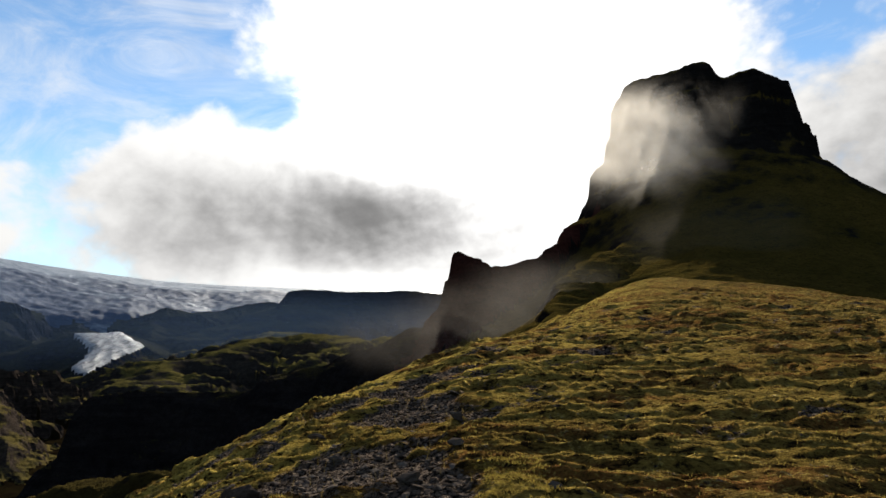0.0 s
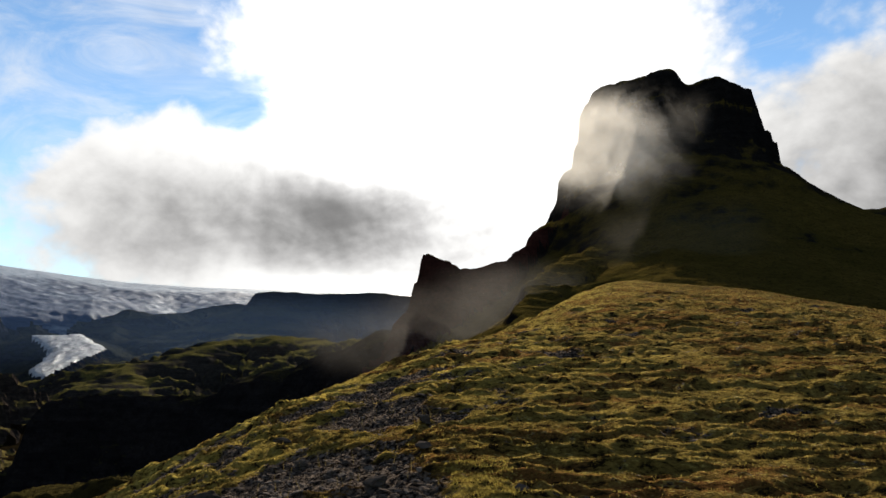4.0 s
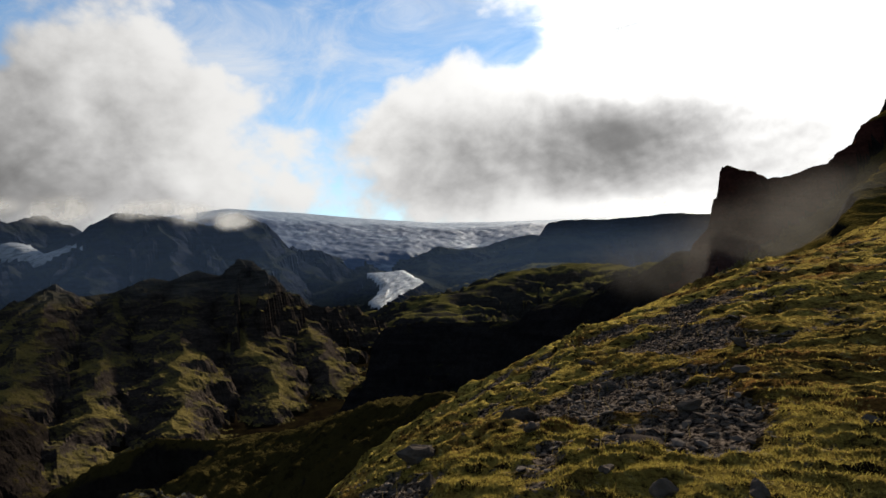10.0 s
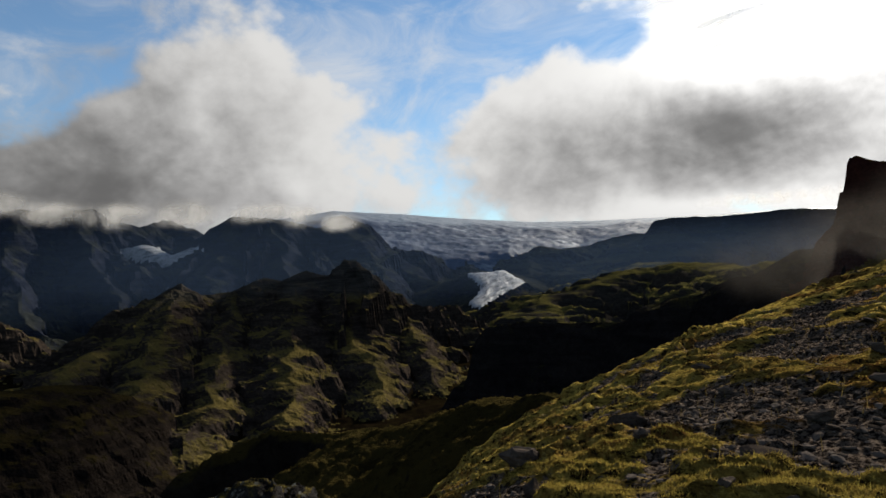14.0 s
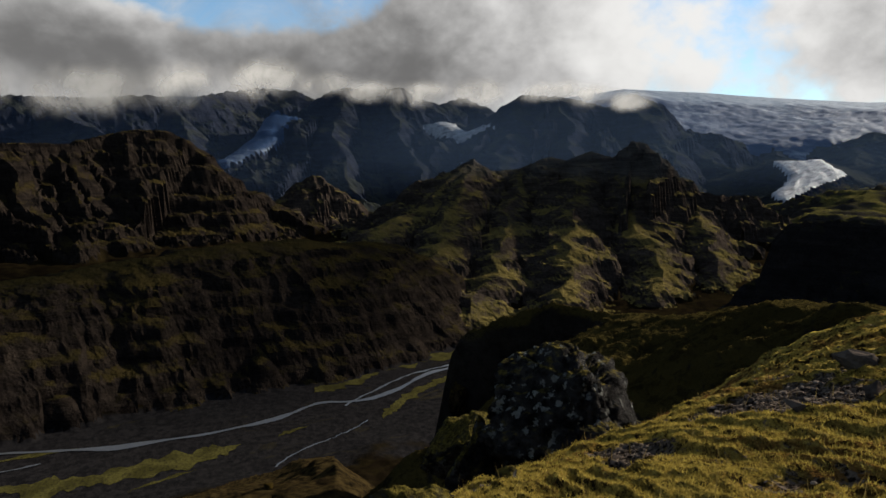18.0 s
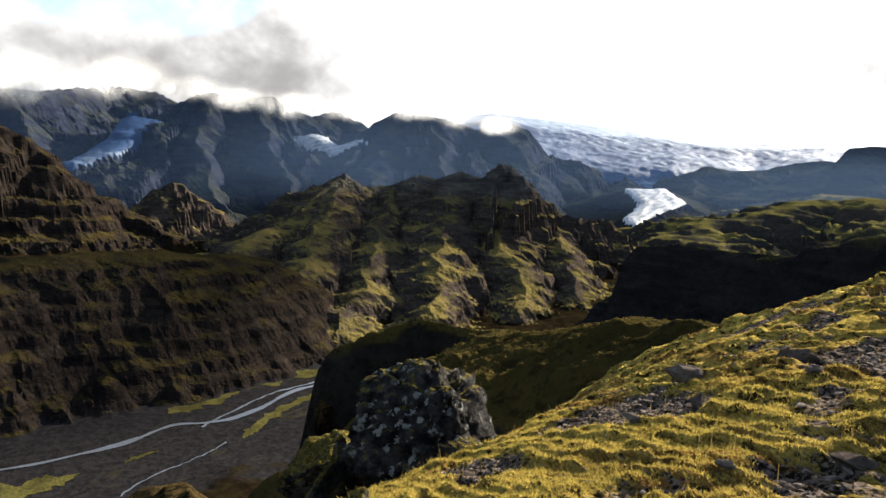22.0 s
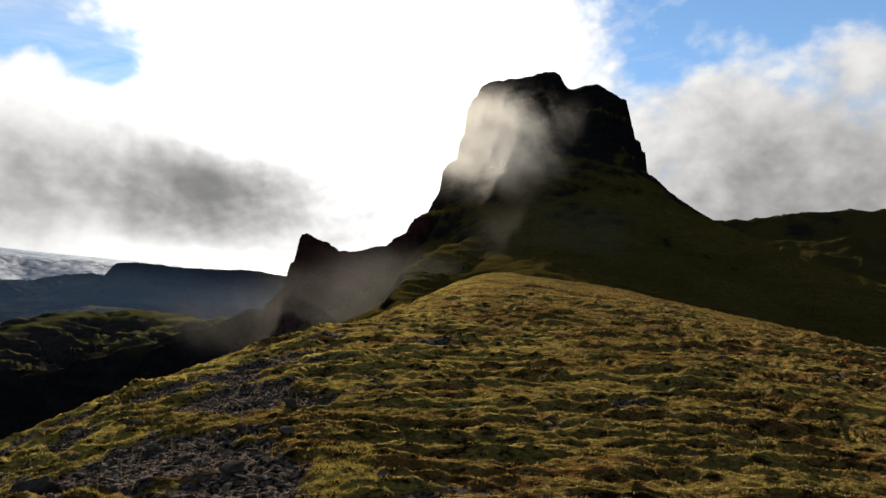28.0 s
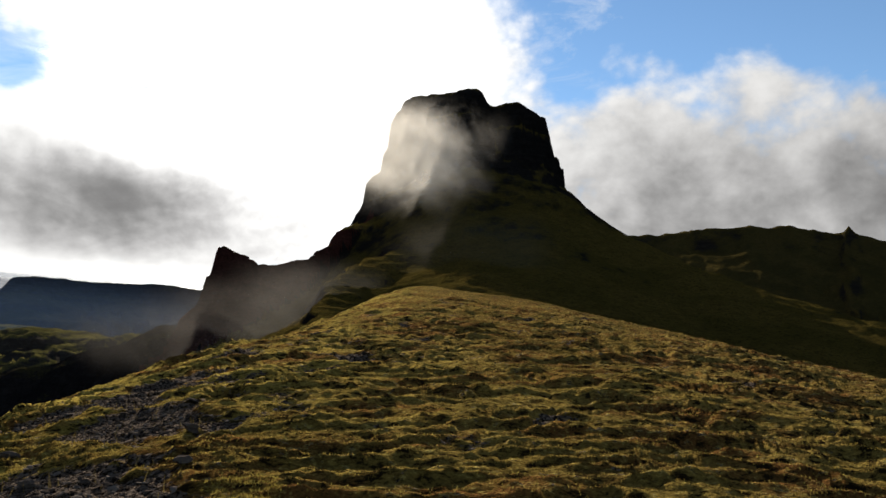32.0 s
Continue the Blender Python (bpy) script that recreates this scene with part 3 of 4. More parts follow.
GLACIERS = {
    "hanging_glacier": dict(
        crest=[[(-2339, 648, 27.1), (-2388, 739, 75.9), (-2461, 838, 133.4), (-2562, 912, 206.2)], [(-2477, 853, 143.6), (-2549, 948, 201.4)]],
        falls=((0, 0), (30, 3), (52, 9), (66, 40), (160, 400))),
    "snow_bowl": dict(
        crest=[[(-2274, 1511, 187.8), (-2152, 1529, 135.4), (-2143, 1626, 170.9)]],
        falls=((0, 0), (40, 8), (75, 30), (110, 100), (200, 400))),
}
TONGUE = [(-1141, 1984), (-1083, 2020), (-1033, 2063), (-972, 2011), (-895, 1956), (-905, 1890), (-922, 1810), (-927, 1694), (-954, 1694), (-990, 1728), (-1002, 1815), (-1024, 1874)]
RIVER = [(-501, -202, -190.6), (-513, -133, -190.2), (-500, -68, -190.1), (-517, -23, -189.9), (-476, 57, -189.9), (-468, 143, -189.9), (-483, 196, -190.0), (-468, 242, -190.1), (-502, 317, -190.2), (-505, 365, -190.0), (-506, 424, -190.0)]
FLOOR = -190.0
SPINE = radians(18)


def home_hill(x, y):
    """The mossy back on which the camera stands, rising towards the butte."""
    run = y * math.cos(SPINE) + x * math.sin(SPINE)
    off = x * math.cos(SPINE) - y * math.sin(SPINE)
    crest = np.interp(run, (-120, -20, 0, 110, 130, 165, 215, 300), (-22, -2.2, 0, 11.0, 11.4, 10.0, 6, -10))
    k = np.interp(run, (-20, 0, 5, 12, 20, 27, 60, 120), (0.08, 0.08, 0.052, 0.028, 0.026, 0.040, 0.048, 0.050))
    left, right = np.maximum(-off - 1.2, 0), np.maximum(off, 0)
    kink = 0.375 / k
    fall = np.where(left < kink, k * left ** 2, k * kink ** 2 + 0.75 * (left - kink))
    # below the brink the open side of the hill eases to a long brown slope
    open_side = np.interp(run / np.maximum(-off, 1.0), (0.10, 0.35), (1.0, 0.0))
    fall = fall - 0.29 * open_side * np.maximum(left - 26, 0)
    deep = 160 + 40 * open_side
    fall = np.where(fall > deep, deep + (fall - deep) * 0.27, fall)
    fall_right = np.where(right < 37, 0.006 * right ** 2, 8.2 + 0.444 * (right - 37))
    return crest - fall - fall_right


def butte(x, y):
    """Cliffed rock tower on a concave skirt of scree."""
    cx, cy = 400 * math.sin(radians(21.6)), 400 * math.cos(radians(21.6))
    ux, uy = math.cos(radians(21.6)), -math.sin(radians(21.6))
    a0, b0 = (x - cx) * ux + (y - cy) * uy, (x - cx) * -uy + (y - cy) * ux
    far = np.sqrt(np.maximum(np.abs(a0) - 26, 0) ** 2 + np.maximum(np.abs(b0) - 18, 0) ** 2) - 20
    rugged = np.clip(1.3 - (far - 8) / 20, 0.06, 1)
    wx = x + rugged * (5.0 * fbm(x / 24, y / 24, 4, 5) + 2.4 * fbm(x / 5, y / 5, 3, 8))
    wy = y + rugged * (5.0 * fbm(x / 24, y / 24, 4, 6) + 2.4 * fbm(x / 5, y / 5, 3, 9))
    a = (wx - cx) * ux + (wy - cy) * uy
    b = (wx - cx) * -uy + (wy - cy) * ux
    out = np.maximum(np.sqrt((np.maximum(np.abs(a) - 26, 0)) ** 2 + np.maximum(np.abs(b) - 18, 0) ** 2) - 20, -30)
    top = np.interp(a, (-52, -46, -38, -14, 0, 3, 11, 14, 26, 43, 46, 52), (133, 138, 143, 150, 151, 150, 143, 142, 143, 139, 130, 124))
    eased = np.interp(a, (-60, 0, 20, 75), (133, 147, 141, 124))
    top = top + (eased - top) * np.clip((out - 8) / 14, 0, 1)
    skirt = np.interp(out, (-30, -4, 0, 3, 4, 9, 11, 14, 17, 34, 51, 85, 119, 194, 400), (0, 1, 3, 12, 18, 20, 34, 43, 46, 57, 68, 86, 100, 126, 170))
    front = np.interp(out, (-30, -4, 0, 3, 4, 9, 11, 14, 17, 34, 51, 85, 119, 194, 400), (0, 1, 3, 12, 18, 20, 34, 43, 46, 63, 77, 98, 112, 132, 172))
    skirt = skirt + (front - skirt) * np.clip(1.2 - np.maximum(a, 0) / (np.abs(b) + 1) * 1.6, 0, 1) * (b < 0)
    wall = np.interp(out, (-30, -4, 0, 3, 6, 12, 18, 40, 60, 100, 170, 400), (0, 1, 3, 22, 30, 36, 60, 84, 104, 140, 190, 300))
    left = np.clip(-a / (np.abs(a) + np.abs(b) + 1) * 2.0 - 0.35, 0, 1)
    left = np.where(b > 0, np.clip(-a / 30, 0, 1), left)
    edge = skirt + (wall - skirt) * left - 5.0 * np.clip(a / 30, 0, 1) * np.clip((out - 5) / 8, 0, 1)
    ledge = edge + 3.0 * fbm(x / 30, y / 30, 3, 13)
    step = ledge / 17 - np.floor(ledge / 17)
    edge = edge + 17 * 0.55 * (np.clip((step - 0.55) / 0.25, 0, 1) - step) * np.clip((50 - out) / 20, 0, 1) * np.clip(left + 0.3, 0, 1)
    return top + 2.0 * fbm(x / 15, y / 15, 3, 3) - edge + np.clip((out - 14) / 40, 0, 1) * (0.45 * fbm(x / 26, y / 26, 4, 4) + 0.10 * ridged((x + 0.3 * y) / 7, (y - 0.3 * x) / 3, 3, 10))


def outline_distance(x, y, corners):
    """Distance from a closed outline in plan, negative inside it."""
    best, inside = np.full(x.shape, 1e18), np.zeros(x.shape, dtype=bool)
    for (ax, ay), (bx, by) in zip(corners, corners[1:] + corners[:1]):
        dx, dy = bx - ax, by - ay
        t = np.clip(((x - ax) * dx + (y - ay) * dy) / (dx * dx + dy * dy), 0, 1)
        best = np.minimum(best, np.hypot(x - ax - t * dx, y - ay - t * dy))
        cross = ((ay > y) != (by > y)) & (x < (bx - ax) * (y - ay) / (by - ay + 1e-9) + ax)
        inside ^= cross
    return np.where(inside, -best, best)


def land(x, y):
    """Height of the land and the number of the form it belongs to."""
    r = np.hypot(x, y)
    d, _, _, side = along_line(x, y, RIVER)
    h = FLOOR + np.interp(d, (0, 75, 140, 420, 700, 2200, 3000, 5000), (0, 0.2, 8, 36, 48, 52, 110, 200))
    h = h + np.clip((d - 55) / 60, 0, 1) ** 2 * (8 * fbm(x / 130, y / 130, 6, 11) + 1.6 * ridged(x / 26, y / 26, 4, 12))
    which = np.zeros(x.shape, dtype=np.int16)
    hill = home_hill(x, y)
    depth = np.clip((-hill) / 25, 0, 1)
    hill = hill + depth * 6 * fbm(x / 45, y / 45, 6, 21) + np.clip((r - 20) / 60, 0, 1) * np.clip((170 - r) / 50, 0.2, 1) * 0.8 * fbm(x / 14, y / 14, 4, 22)
    near = hill > h
    h, which = np.where(near, hill, h), np.where(near, 1, which)
    rock = np.full(x.shape, -500.0)
    sel = np.hypot(x - 147, y - 372) < 330
    rock[sel] = butte(x[sel], y[sel])
    near = rock > h
    h, which = np.where(near, rock, h), np.where(near, 2, which)
    for number, (name, q) in enumerate(list(RIDGES.items()) + list(GLACIERS.items())):
        ice = name in GLACIERS
        ds, drops = zip(*q["falls"])
        every = [p for line in q["crest"] for p in line]
        spare = 0 if ice else 1.2 * q["gully"][0] + q["crest_noise"]
        reach = ds[-1] + max(0.0, (max(p[2] for p in every) + 215 - drops[-1]) / 0.6)
        xs, ys = [p[0] for p in every], [p[1] for p in every]
        sel = np.nonzero((x > min(xs) - reach) & (x < max(xs) + reach) & (y > min(ys) - reach) & (y < max(ys) + reach))[0]
        scale = 20 if ice else q["gully"][1]

        def lines(px, py):
            best = None
            for number_of_line, line in enumerate(q["crest"]):
                d, z, s, side = along_line(px, py, line)
                near, fall = zip(*q["spur_falls"]) if number_of_line and "spur_falls" in q else (ds, drops)
                v = z - np.interp(d, near, fall) - 0.6 * np.maximum(d - near[-1], 0)
                if "back" in q:
                    steep = np.where(side < 0, 1.0, np.clip((q.get("nose", 30) - s) / 12, 0, 1))
                    v = v + steep * (z - np.interp(d, *zip(*q["back"])) - 0.6 * np.maximum(d - q["back"][-1][0], 0) - v)
                if best is None:
                    best = [v, d, s, side]
                else:
                    over = v > best[0]
                    best = [np.where(over, new_one, old) for new_one, old in zip((v, d, s, side), best)]
            return best

        v = lines(x[sel], y[sel])[0]
        sel = sel[v + spare + 0.45 * scale > h[sel]]
        px, py = x[sel], y[sel]
        w = 0.0 if ice else 0.3
        wx = px + w * scale * fbm(px / scale, py / scale, 3, 40 + number)
        wy = py + w * scale * fbm(px / scale, py / scale, 3, 60 + number)
        v, d, s, side = lines(wx, wy)
        if ice:
            v = v + 4.0 * ridged(px / 30, py / 30, 4, 7)
        else:
            amount, width = q["gully"]
            grow = np.minimum(d / (1.2 * width), 1.0)
            v = v + amount * grow * ridged(s / width + 0.5 * side, d / (3.6 * width), 4, 80 + number, 0.42)
            v = v + 0.30 * amount * grow * ridged(s / (0.36 * width) + 3.1, d / (1.5 * width), 3, 90 + number, 0.5)
            v = v + 0.26 * amount * np.minimum(d / width, 1) * ridged(px / (0.6 * width), py / (0.6 * width), 5, 100 + number)
            v = v + 0.09 * amount * np.minimum(d / (0.4 * width), 1) * ridged(px / (0.22 * width), py / (0.22 * width), 4, 110 + number, 0.55)
            v = v + q["crest_noise"] * fbm(px / width, py / width, 5, 120 + number, 0.6)
            step, much = q["strata"]
            if step:
                wob = v + 0.35 * step * fbm(px / (step * 6), py / (step * 6), 3, 140 + number)
                cell = np.floor(wob / step)
                f = wob / step - cell
                v = v + much * step * (np.clip((f - 0.55) / 0.3, 0, 1) - f) * np.minimum(d / width, 1)
        over = v > h[sel]
        h[sel] = np.where(over, v, h[sel])
        which[sel] = np.where(over, number + 3, which[sel])
    # the glacier tongue: a tilted stream of ice, with the slopes cut back round it
    sel = np.nonzero(np.hypot(x + 1000, y - 1880) < 420)[0]
    px, py = x[sel], y[sel]
    edge = outline_distance(px + 7 * fbm(px / 40, py / 40, 3, 151), py + 7 * fbm(px / 40, py / 40, 3, 152), TONGUE)
    slope = -83 + (np.hypot(px, py) - 1950) * 0.306
    h[sel] = np.minimum(h[sel], slope - 6 + 0.9 * np.maximum(edge, 0))
    h[sel] = np.maximum(h[sel], slope - 4 - 0.45 * np.maximum(edge, 0) + 5 * fbm(px / 50, py / 50, 4, 153))
    v = slope + 3.0 * np.clip(-edge / 25, 0, 1) + 2.5 * ridged(px / 22, py / 60, 4, 7) * np.clip(-edge / 15, 0, 1)
    h[sel], which[sel] = np.where(edge < 0, v, h[sel]), np.where(edge < 0, 31, which[sel])
    # the ice cap behind everything
    b = np.degrees(np.arctan2(-x, y))
    sky_line = np.interp(b, (-10, 0, 1.6, 8, 13, 18.5, 23.8, 30.2, 35.2, 41.3, 46, 52, 66, 70, 73, 77, 110), (4.0, 4.1, 4.15, 4.25, 4.35, 4.45, 4.65, 5.3, 5.9, 6.4, 5.8, 4.4, 4.4, 6.0, 6.2, 4.4, 4.0))
    foot = np.interp(b, (5, 13, 16, 20, 24, 26, 30, 36, 40), (3700, 3650, 3500, 3450, 3300, 3200, 3150, 3250, 3300))
    cap = 1.7 + 4550 * np.tan(np.radians(sky_line))
    t = np.clip((r - foot) / (4550 - foot), 0, 1.2)
    low = np.interp(b, (5, 13, 16, 20, 24, 26, 30, 36, 40), (190, 190, 180, 120, 110, 100, 90, 130, 190))
    v = low + (cap - low) * np.clip(t, 0, 1) ** 0.9 - np.maximum(t - 1, 0) * 300 - np.maximum(foot - r, 0) * 0.7
    v = v + 22 * fbm(x / 420, y / 420, 5, 31) * np.clip(3 * (1 - t), 0, 1) + 7 * ridged(x / 70, y / 70, 4, 33) * np.clip(2.5 * (1 - t), 0, 1)
    v = np.where((b > -20) & (b < 112), v, -1e3)
    near = v > h
    h, which = np.where(near, v, h), np.where(near, 30, which)
    return h, which


def hummocks(x, y, h):
    """Moss cushions and little sheep-track steps on the near ground; also where bare stones show."""
    r = np.hypot(x, y)
    fade = np.clip((150 - r) / 90, 0, 1)
    rise_run = y * math.cos(SPINE) + x * math.sin(SPINE)
    off = x * math.cos(SPINE) - y * math.sin(SPINE)
    wob = fbm(off / 2.2, rise_run / 0.9, 4, 51)
    big = fbm(x / 6, y / 6, 4, 54)

    def treads(gap, seed):
        """Short steps across the rise of the hill: risers towards the valley, flat treads."""
        phase = rise_run / gap + 1.6 * wob + 0.4 * fbm(off / (1.6 * gap), rise_run / (0.8 * gap), 2, seed)
        f = phase - np.floor(phase)
        saw = np.where(f < 0.3, f / 0.3, 1 - (f - 0.3) / 0.7)
        strength = np.clip(0.55 + 1.9 * fbm(off / (3.0 * gap), rise_run / (1.2 * gap), 3, seed + 1), 0, 1.2)
        return (saw * saw * (3 - 2 * saw) - 0.5) * strength * gap

    steps = np.clip(r / 30 + 0.12, 0.2, 0.34) * treads(0.24, 52) * np.clip((16 - r) / 8, 0, 1) + 0.33 * treads(0.62, 157) * np.clip((r - 3) / 8, 0.25, 1)
    # rounded cushions with sharp creases between them
    cushions, amp, sx, sy = 0.0, 1.0, off / 0.34 + 0.4 * wob, rise_run / 0.15 + 0.4 * wob
    for k in range(4):
        cushions = cushions + amp * np.abs(swell(sx, sy, 200 + k))
        sx, sy, amp = sx * 1.93 + 3.1, sy * 1.93 + 1.7, amp * 0.62
    phase = rise_run / 1.9 + 2.0 * fbm(x / 7, y / 7, 3, 58) + 0.5 * wob
    f = phase - np.floor(phase)
    wide = (np.where(f < 0.25, f / 0.25, 1 - (f - 0.25) / 0.75) - 0.5) * np.clip(0.1 + 1.9 * fbm(off / 3.5, rise_run / 1.8, 3, 59), 0, 1.2)
    stony = fbm(x / 1.7, y / 1.7, 5, 55) + np.exp(-((off + 4.6) / 3.4) ** 2) * np.interp(rise_run, (0, 3, 12, 22, 30), (0.2, 0.52, 0.46, 0.28, 0.0)) - 0.38
    stony = np.clip(stony * 4, 0, 1)
    pits = sum(np.exp(-((x - a) / w) ** 2 - ((y - b) / (0.5 * w)) ** 2) for a, b, w in ((3.5, 9.9, 0.30), (4.9, 9.9, 0.32), (7.7, 7.3, 0.25), (0.9, 7.0, 0.22), (-0.3, 8.4, 0.2), (-2.6, 6.1, 0.2), (2.3, 7.9, 0.18), (-3.4, 3.5, 0.16)))
    lift = -0.16 * pits + 0.34 * wide * np.clip((r - 6) / 14, 0, 1) + (steps + 0.055 * cushions) * (1 - 0.6 * stony)
    lift = lift + 0.16 * big + stony * 0.03 * fbm(x / 0.13, y / 0.13, 3, 56, 0.7) - 0.06 * stony
    return h + lift * fade * np.clip(r / 1.2, 0.25, 1), stony * fade


FORMS = ["valley_floor", "mossy_hill", "rock_butte"] + list(RIDGES) + list(GLACIERS)
FORMS = dict(enumerate(FORMS))
FORMS[30], FORMS[31] = "ice_cap", "valley_glacier"
LOOKS = {
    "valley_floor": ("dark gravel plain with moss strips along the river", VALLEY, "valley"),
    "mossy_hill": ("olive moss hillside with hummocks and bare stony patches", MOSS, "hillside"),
    "rock_butte": ("dark cliffed rock butte on a green scree skirt", TALUS, "butte"),
    "mossy_spur": ("rounded moss-green spur above the river valley", GREEN, "hill"),
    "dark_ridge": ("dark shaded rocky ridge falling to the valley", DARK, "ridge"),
    "rock_fin": ("sharp reddish-brown rock fin below the butte", RED, "rock outcrop"),
    "canyon_plateau": ("brown plateau with gullied slopes above the river", SHADED_ROCKY, "plateau"),
    "left_massif": ("dark layered massif with green ledges", SHADED_ROCKY, "mountain"),
    "grassy_saddle": ("grassy saddle with rocky steps joining hill and butte", TALUS, "hill"),
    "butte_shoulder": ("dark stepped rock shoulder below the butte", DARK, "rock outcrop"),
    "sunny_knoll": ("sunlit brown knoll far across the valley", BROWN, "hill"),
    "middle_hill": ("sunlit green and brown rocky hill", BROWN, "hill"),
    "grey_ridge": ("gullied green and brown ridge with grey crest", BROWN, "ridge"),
    "flat_peak": ("haze-blue dark flat-topped peak under the clouds", FAR_HAZED, "mountain"),
    "pyramid_peak": ("dark pyramid-shaped peaks wrapped in cloud", FAR_HAZED, "mountain"),
    "cloudy_range": ("haze-blue dark mountain range under the clouds", FAR_HAZED, "mountain"),
    "table_mountain": ("flat-topped dark mountain beside the ice cap", FAR_HAZED, "mountain"),
    "moraine_slope": ("dark bare slope below the ice edge", FAR_HAZED, "mountain"),
    "green_foothill": ("rolling green foothills below the glacier", FOOT, "hill"),
    "far_hill": ("dark-topped hill with olive sunlit foot", GREEN, "hill"),
    "valley_glacier": ("dirty white glacier tongue in the valley", ASH_ICE, "glacier"),
    "hanging_glacier": ("pale blue hanging glacier between dark peaks", ICE, "glacier"),
    "snow_bowl": ("grey snow field in a mountain bowl", ASH_ICE, "snow field"),
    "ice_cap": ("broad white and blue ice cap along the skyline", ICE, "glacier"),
}


def sheet(name, verts, quads, mat, stony=None):
    me = bpy.data.meshes.new(name)
    me.vertices.add(len(verts)), me.loops.add(quads.size), me.polygons.add(len(quads))
    me.vertices.foreach_set("co", verts.astype(np.float32).ravel())
    me.loops.foreach_set("vertex_index", quads.astype(np.int32).ravel())
    me.polygons.foreach_set("loop_start", np.arange(0, quads.size, 4, dtype=np.int32))
    me.polygons.foreach_set("use_smooth", np.ones(len(quads), dtype=bool))
    if stony is not None:
        me.attributes.new("stony", "FLOAT", "POINT").data.foreach_set("value", stony.astype(np.float32))
    me.update(calc_edges=True)
    me.materials.append(mat)
    return new(name, me)


def build_land():
    rings_near = np.concatenate([[0.02, 0.2, 0.4, 0.6, 0.75], np.geomspace(0.9, 130, NEAR_RINGS)])
    rings_far = np.geomspace(130, 4790, FAR_RINGS)[1:]
    rings = np.concatenate([rings_near, rings_far])
    fine = np.radians(np.arange(-60, 112.01, BEARING_STEP))
    coarse = np.radians(np.arange(115, 297.1, 3.5))
    bearings = np.concatenate([fine, coarse, [fine[0] + 2 * np.pi]])
    rr, bb = np.meshgrid(rings, bearings, indexing="ij")
    x, y = (-rr * np.sin(bb)).ravel(), (rr * np.cos(bb)).ravel()
    h, which = land(x, y)
    small = np.hypot(x, y) < 150
    stony = np.zeros(x.shape)
    h[small], stony[small] = hummocks(x[small], y[small], h[small])
    n = len(bearings)
    i, j = np.meshgrid(np.arange(len(rings) - 1), np.arange(n - 1), indexing="ij")
    a = (i * n + j).ravel()
    quads = np.stack([a, a + n, a + n + 1, a + 1], axis=1)
    verts = np.stack([x, y, h], axis=1)
    owner = which[quads[:, 0]]
    for number, name in FORMS.items():
        mine = quads[owner == number]
        if not len(mine):
            continue
        used, index = np.unique(mine, return_inverse=True)
        label, mat, category = LOOKS[name]
        ob = sheet(name, verts[used], index.reshape(-1, 4), mat, stony[used] if name == "mossy_hill" else None)
        if mat in (BROWN, SHADED_ROCKY, FAR_HAZED, DARK):
            ob.data.polygons.foreach_set("use_smooth", np.zeros(len(ob.data.polygons), dtype=bool))
        tagged(ob, label, category, kind="structure")


NEAR_RINGS, FAR_RINGS, BEARING_STEP = 760, 640, 0.2
build_land()


def ribbon(name, points, widths, lift, mat, label, category, ragged=0.0):
    """A braided river arm on the valley floor."""
    fine = []
    for (ax, ay, *_), (bx, by, *_) in zip(points[:-1], points[1:]):
        for k in range(14):
            t = k / 14
            fine.append((ax + (bx - ax) * t, ay + (by - ay) * t))
    pts = np.array(fine)
    for _ in range(6):
        pts[1:-1] = 0.25 * pts[:-2] + 0.5 * pts[1:-1] + 0.25 * pts[2:]
    tang = np.gradient(pts, axis=0)
    tang /= np.linalg.norm(tang, axis=1)[:, None]
    side = np.stack([-tang[:, 1], tang[:, 0]], axis=1)
    s = np.arange(len(pts)) * 1.0
    mid = pts + side * (4.0 * fbm(s / 9, s * 0, 3, 70))[:, None]
    own = int(abs(points[0][0])) % 50
    w = widths * (0.45 + 1.5 * np.abs(fbm(s / 12, s * 0 + 3.3, 3, 71 + own)))
    taper = np.clip(np.minimum(s, s[-1] - s) / 8, 0.05, 1) if ragged else 1.0
    rows = []
    for k in (-0.5, -0.2, 0.2, 0.5):
        uneven = 1 + ragged * fbm(s / 2.5, s * 0 + 9.0 * k, 4, 31 + own)
        rows.append(np.column_stack([mid + side * (w * taper * uneven * k)[:, None], np.full(len(s), FLOOR + lift)]))
    verts = np.stack(rows, axis=1).reshape(-1, 3)
    quads = [(4 * i + k, 4 * i + k + 1, 4 * i + k + 5, 4 * i + k + 4) for i in range(len(s) - 1) for k in range(3)]
    tagged(sheet(name, verts, np.array(quads), mat), label, category, kind="structure")


ribbon("river", RIVER, 6.0, 0.5, WATER, "pale grey braided glacial river", "river")
ribbon("river_braid", [(-467, 214), (-487, 252), (-506, 294), (-510, 326), (-512, 360)], 3.5, 0.55, WATER, "narrow grey river braid on the gravel plain", "river")
ribbon("river_braid", [(-540, -200), (-526, -158), (-521, -123), (-507, -92), (-502, -62), (-504, -28)], 3.5, 0.55, WATER, "narrow grey river braid on the gravel plain", "river")
ribbon("river_braid", [(-470, -180), (-479, -146), (-488, -119), (-489, -93), (-484, -61), (-484, -28), (-479, 7)], 2.4, 0.55, WATER, "thin grey river braid on the gravel plain", "river")
ribbon("side_stream", [(-392, 130), (-407, 152), (-414, 181), (-420, 198), (-430, 217)], 1.3, 0.55, WATER, "thin side stream below the slope", "river")
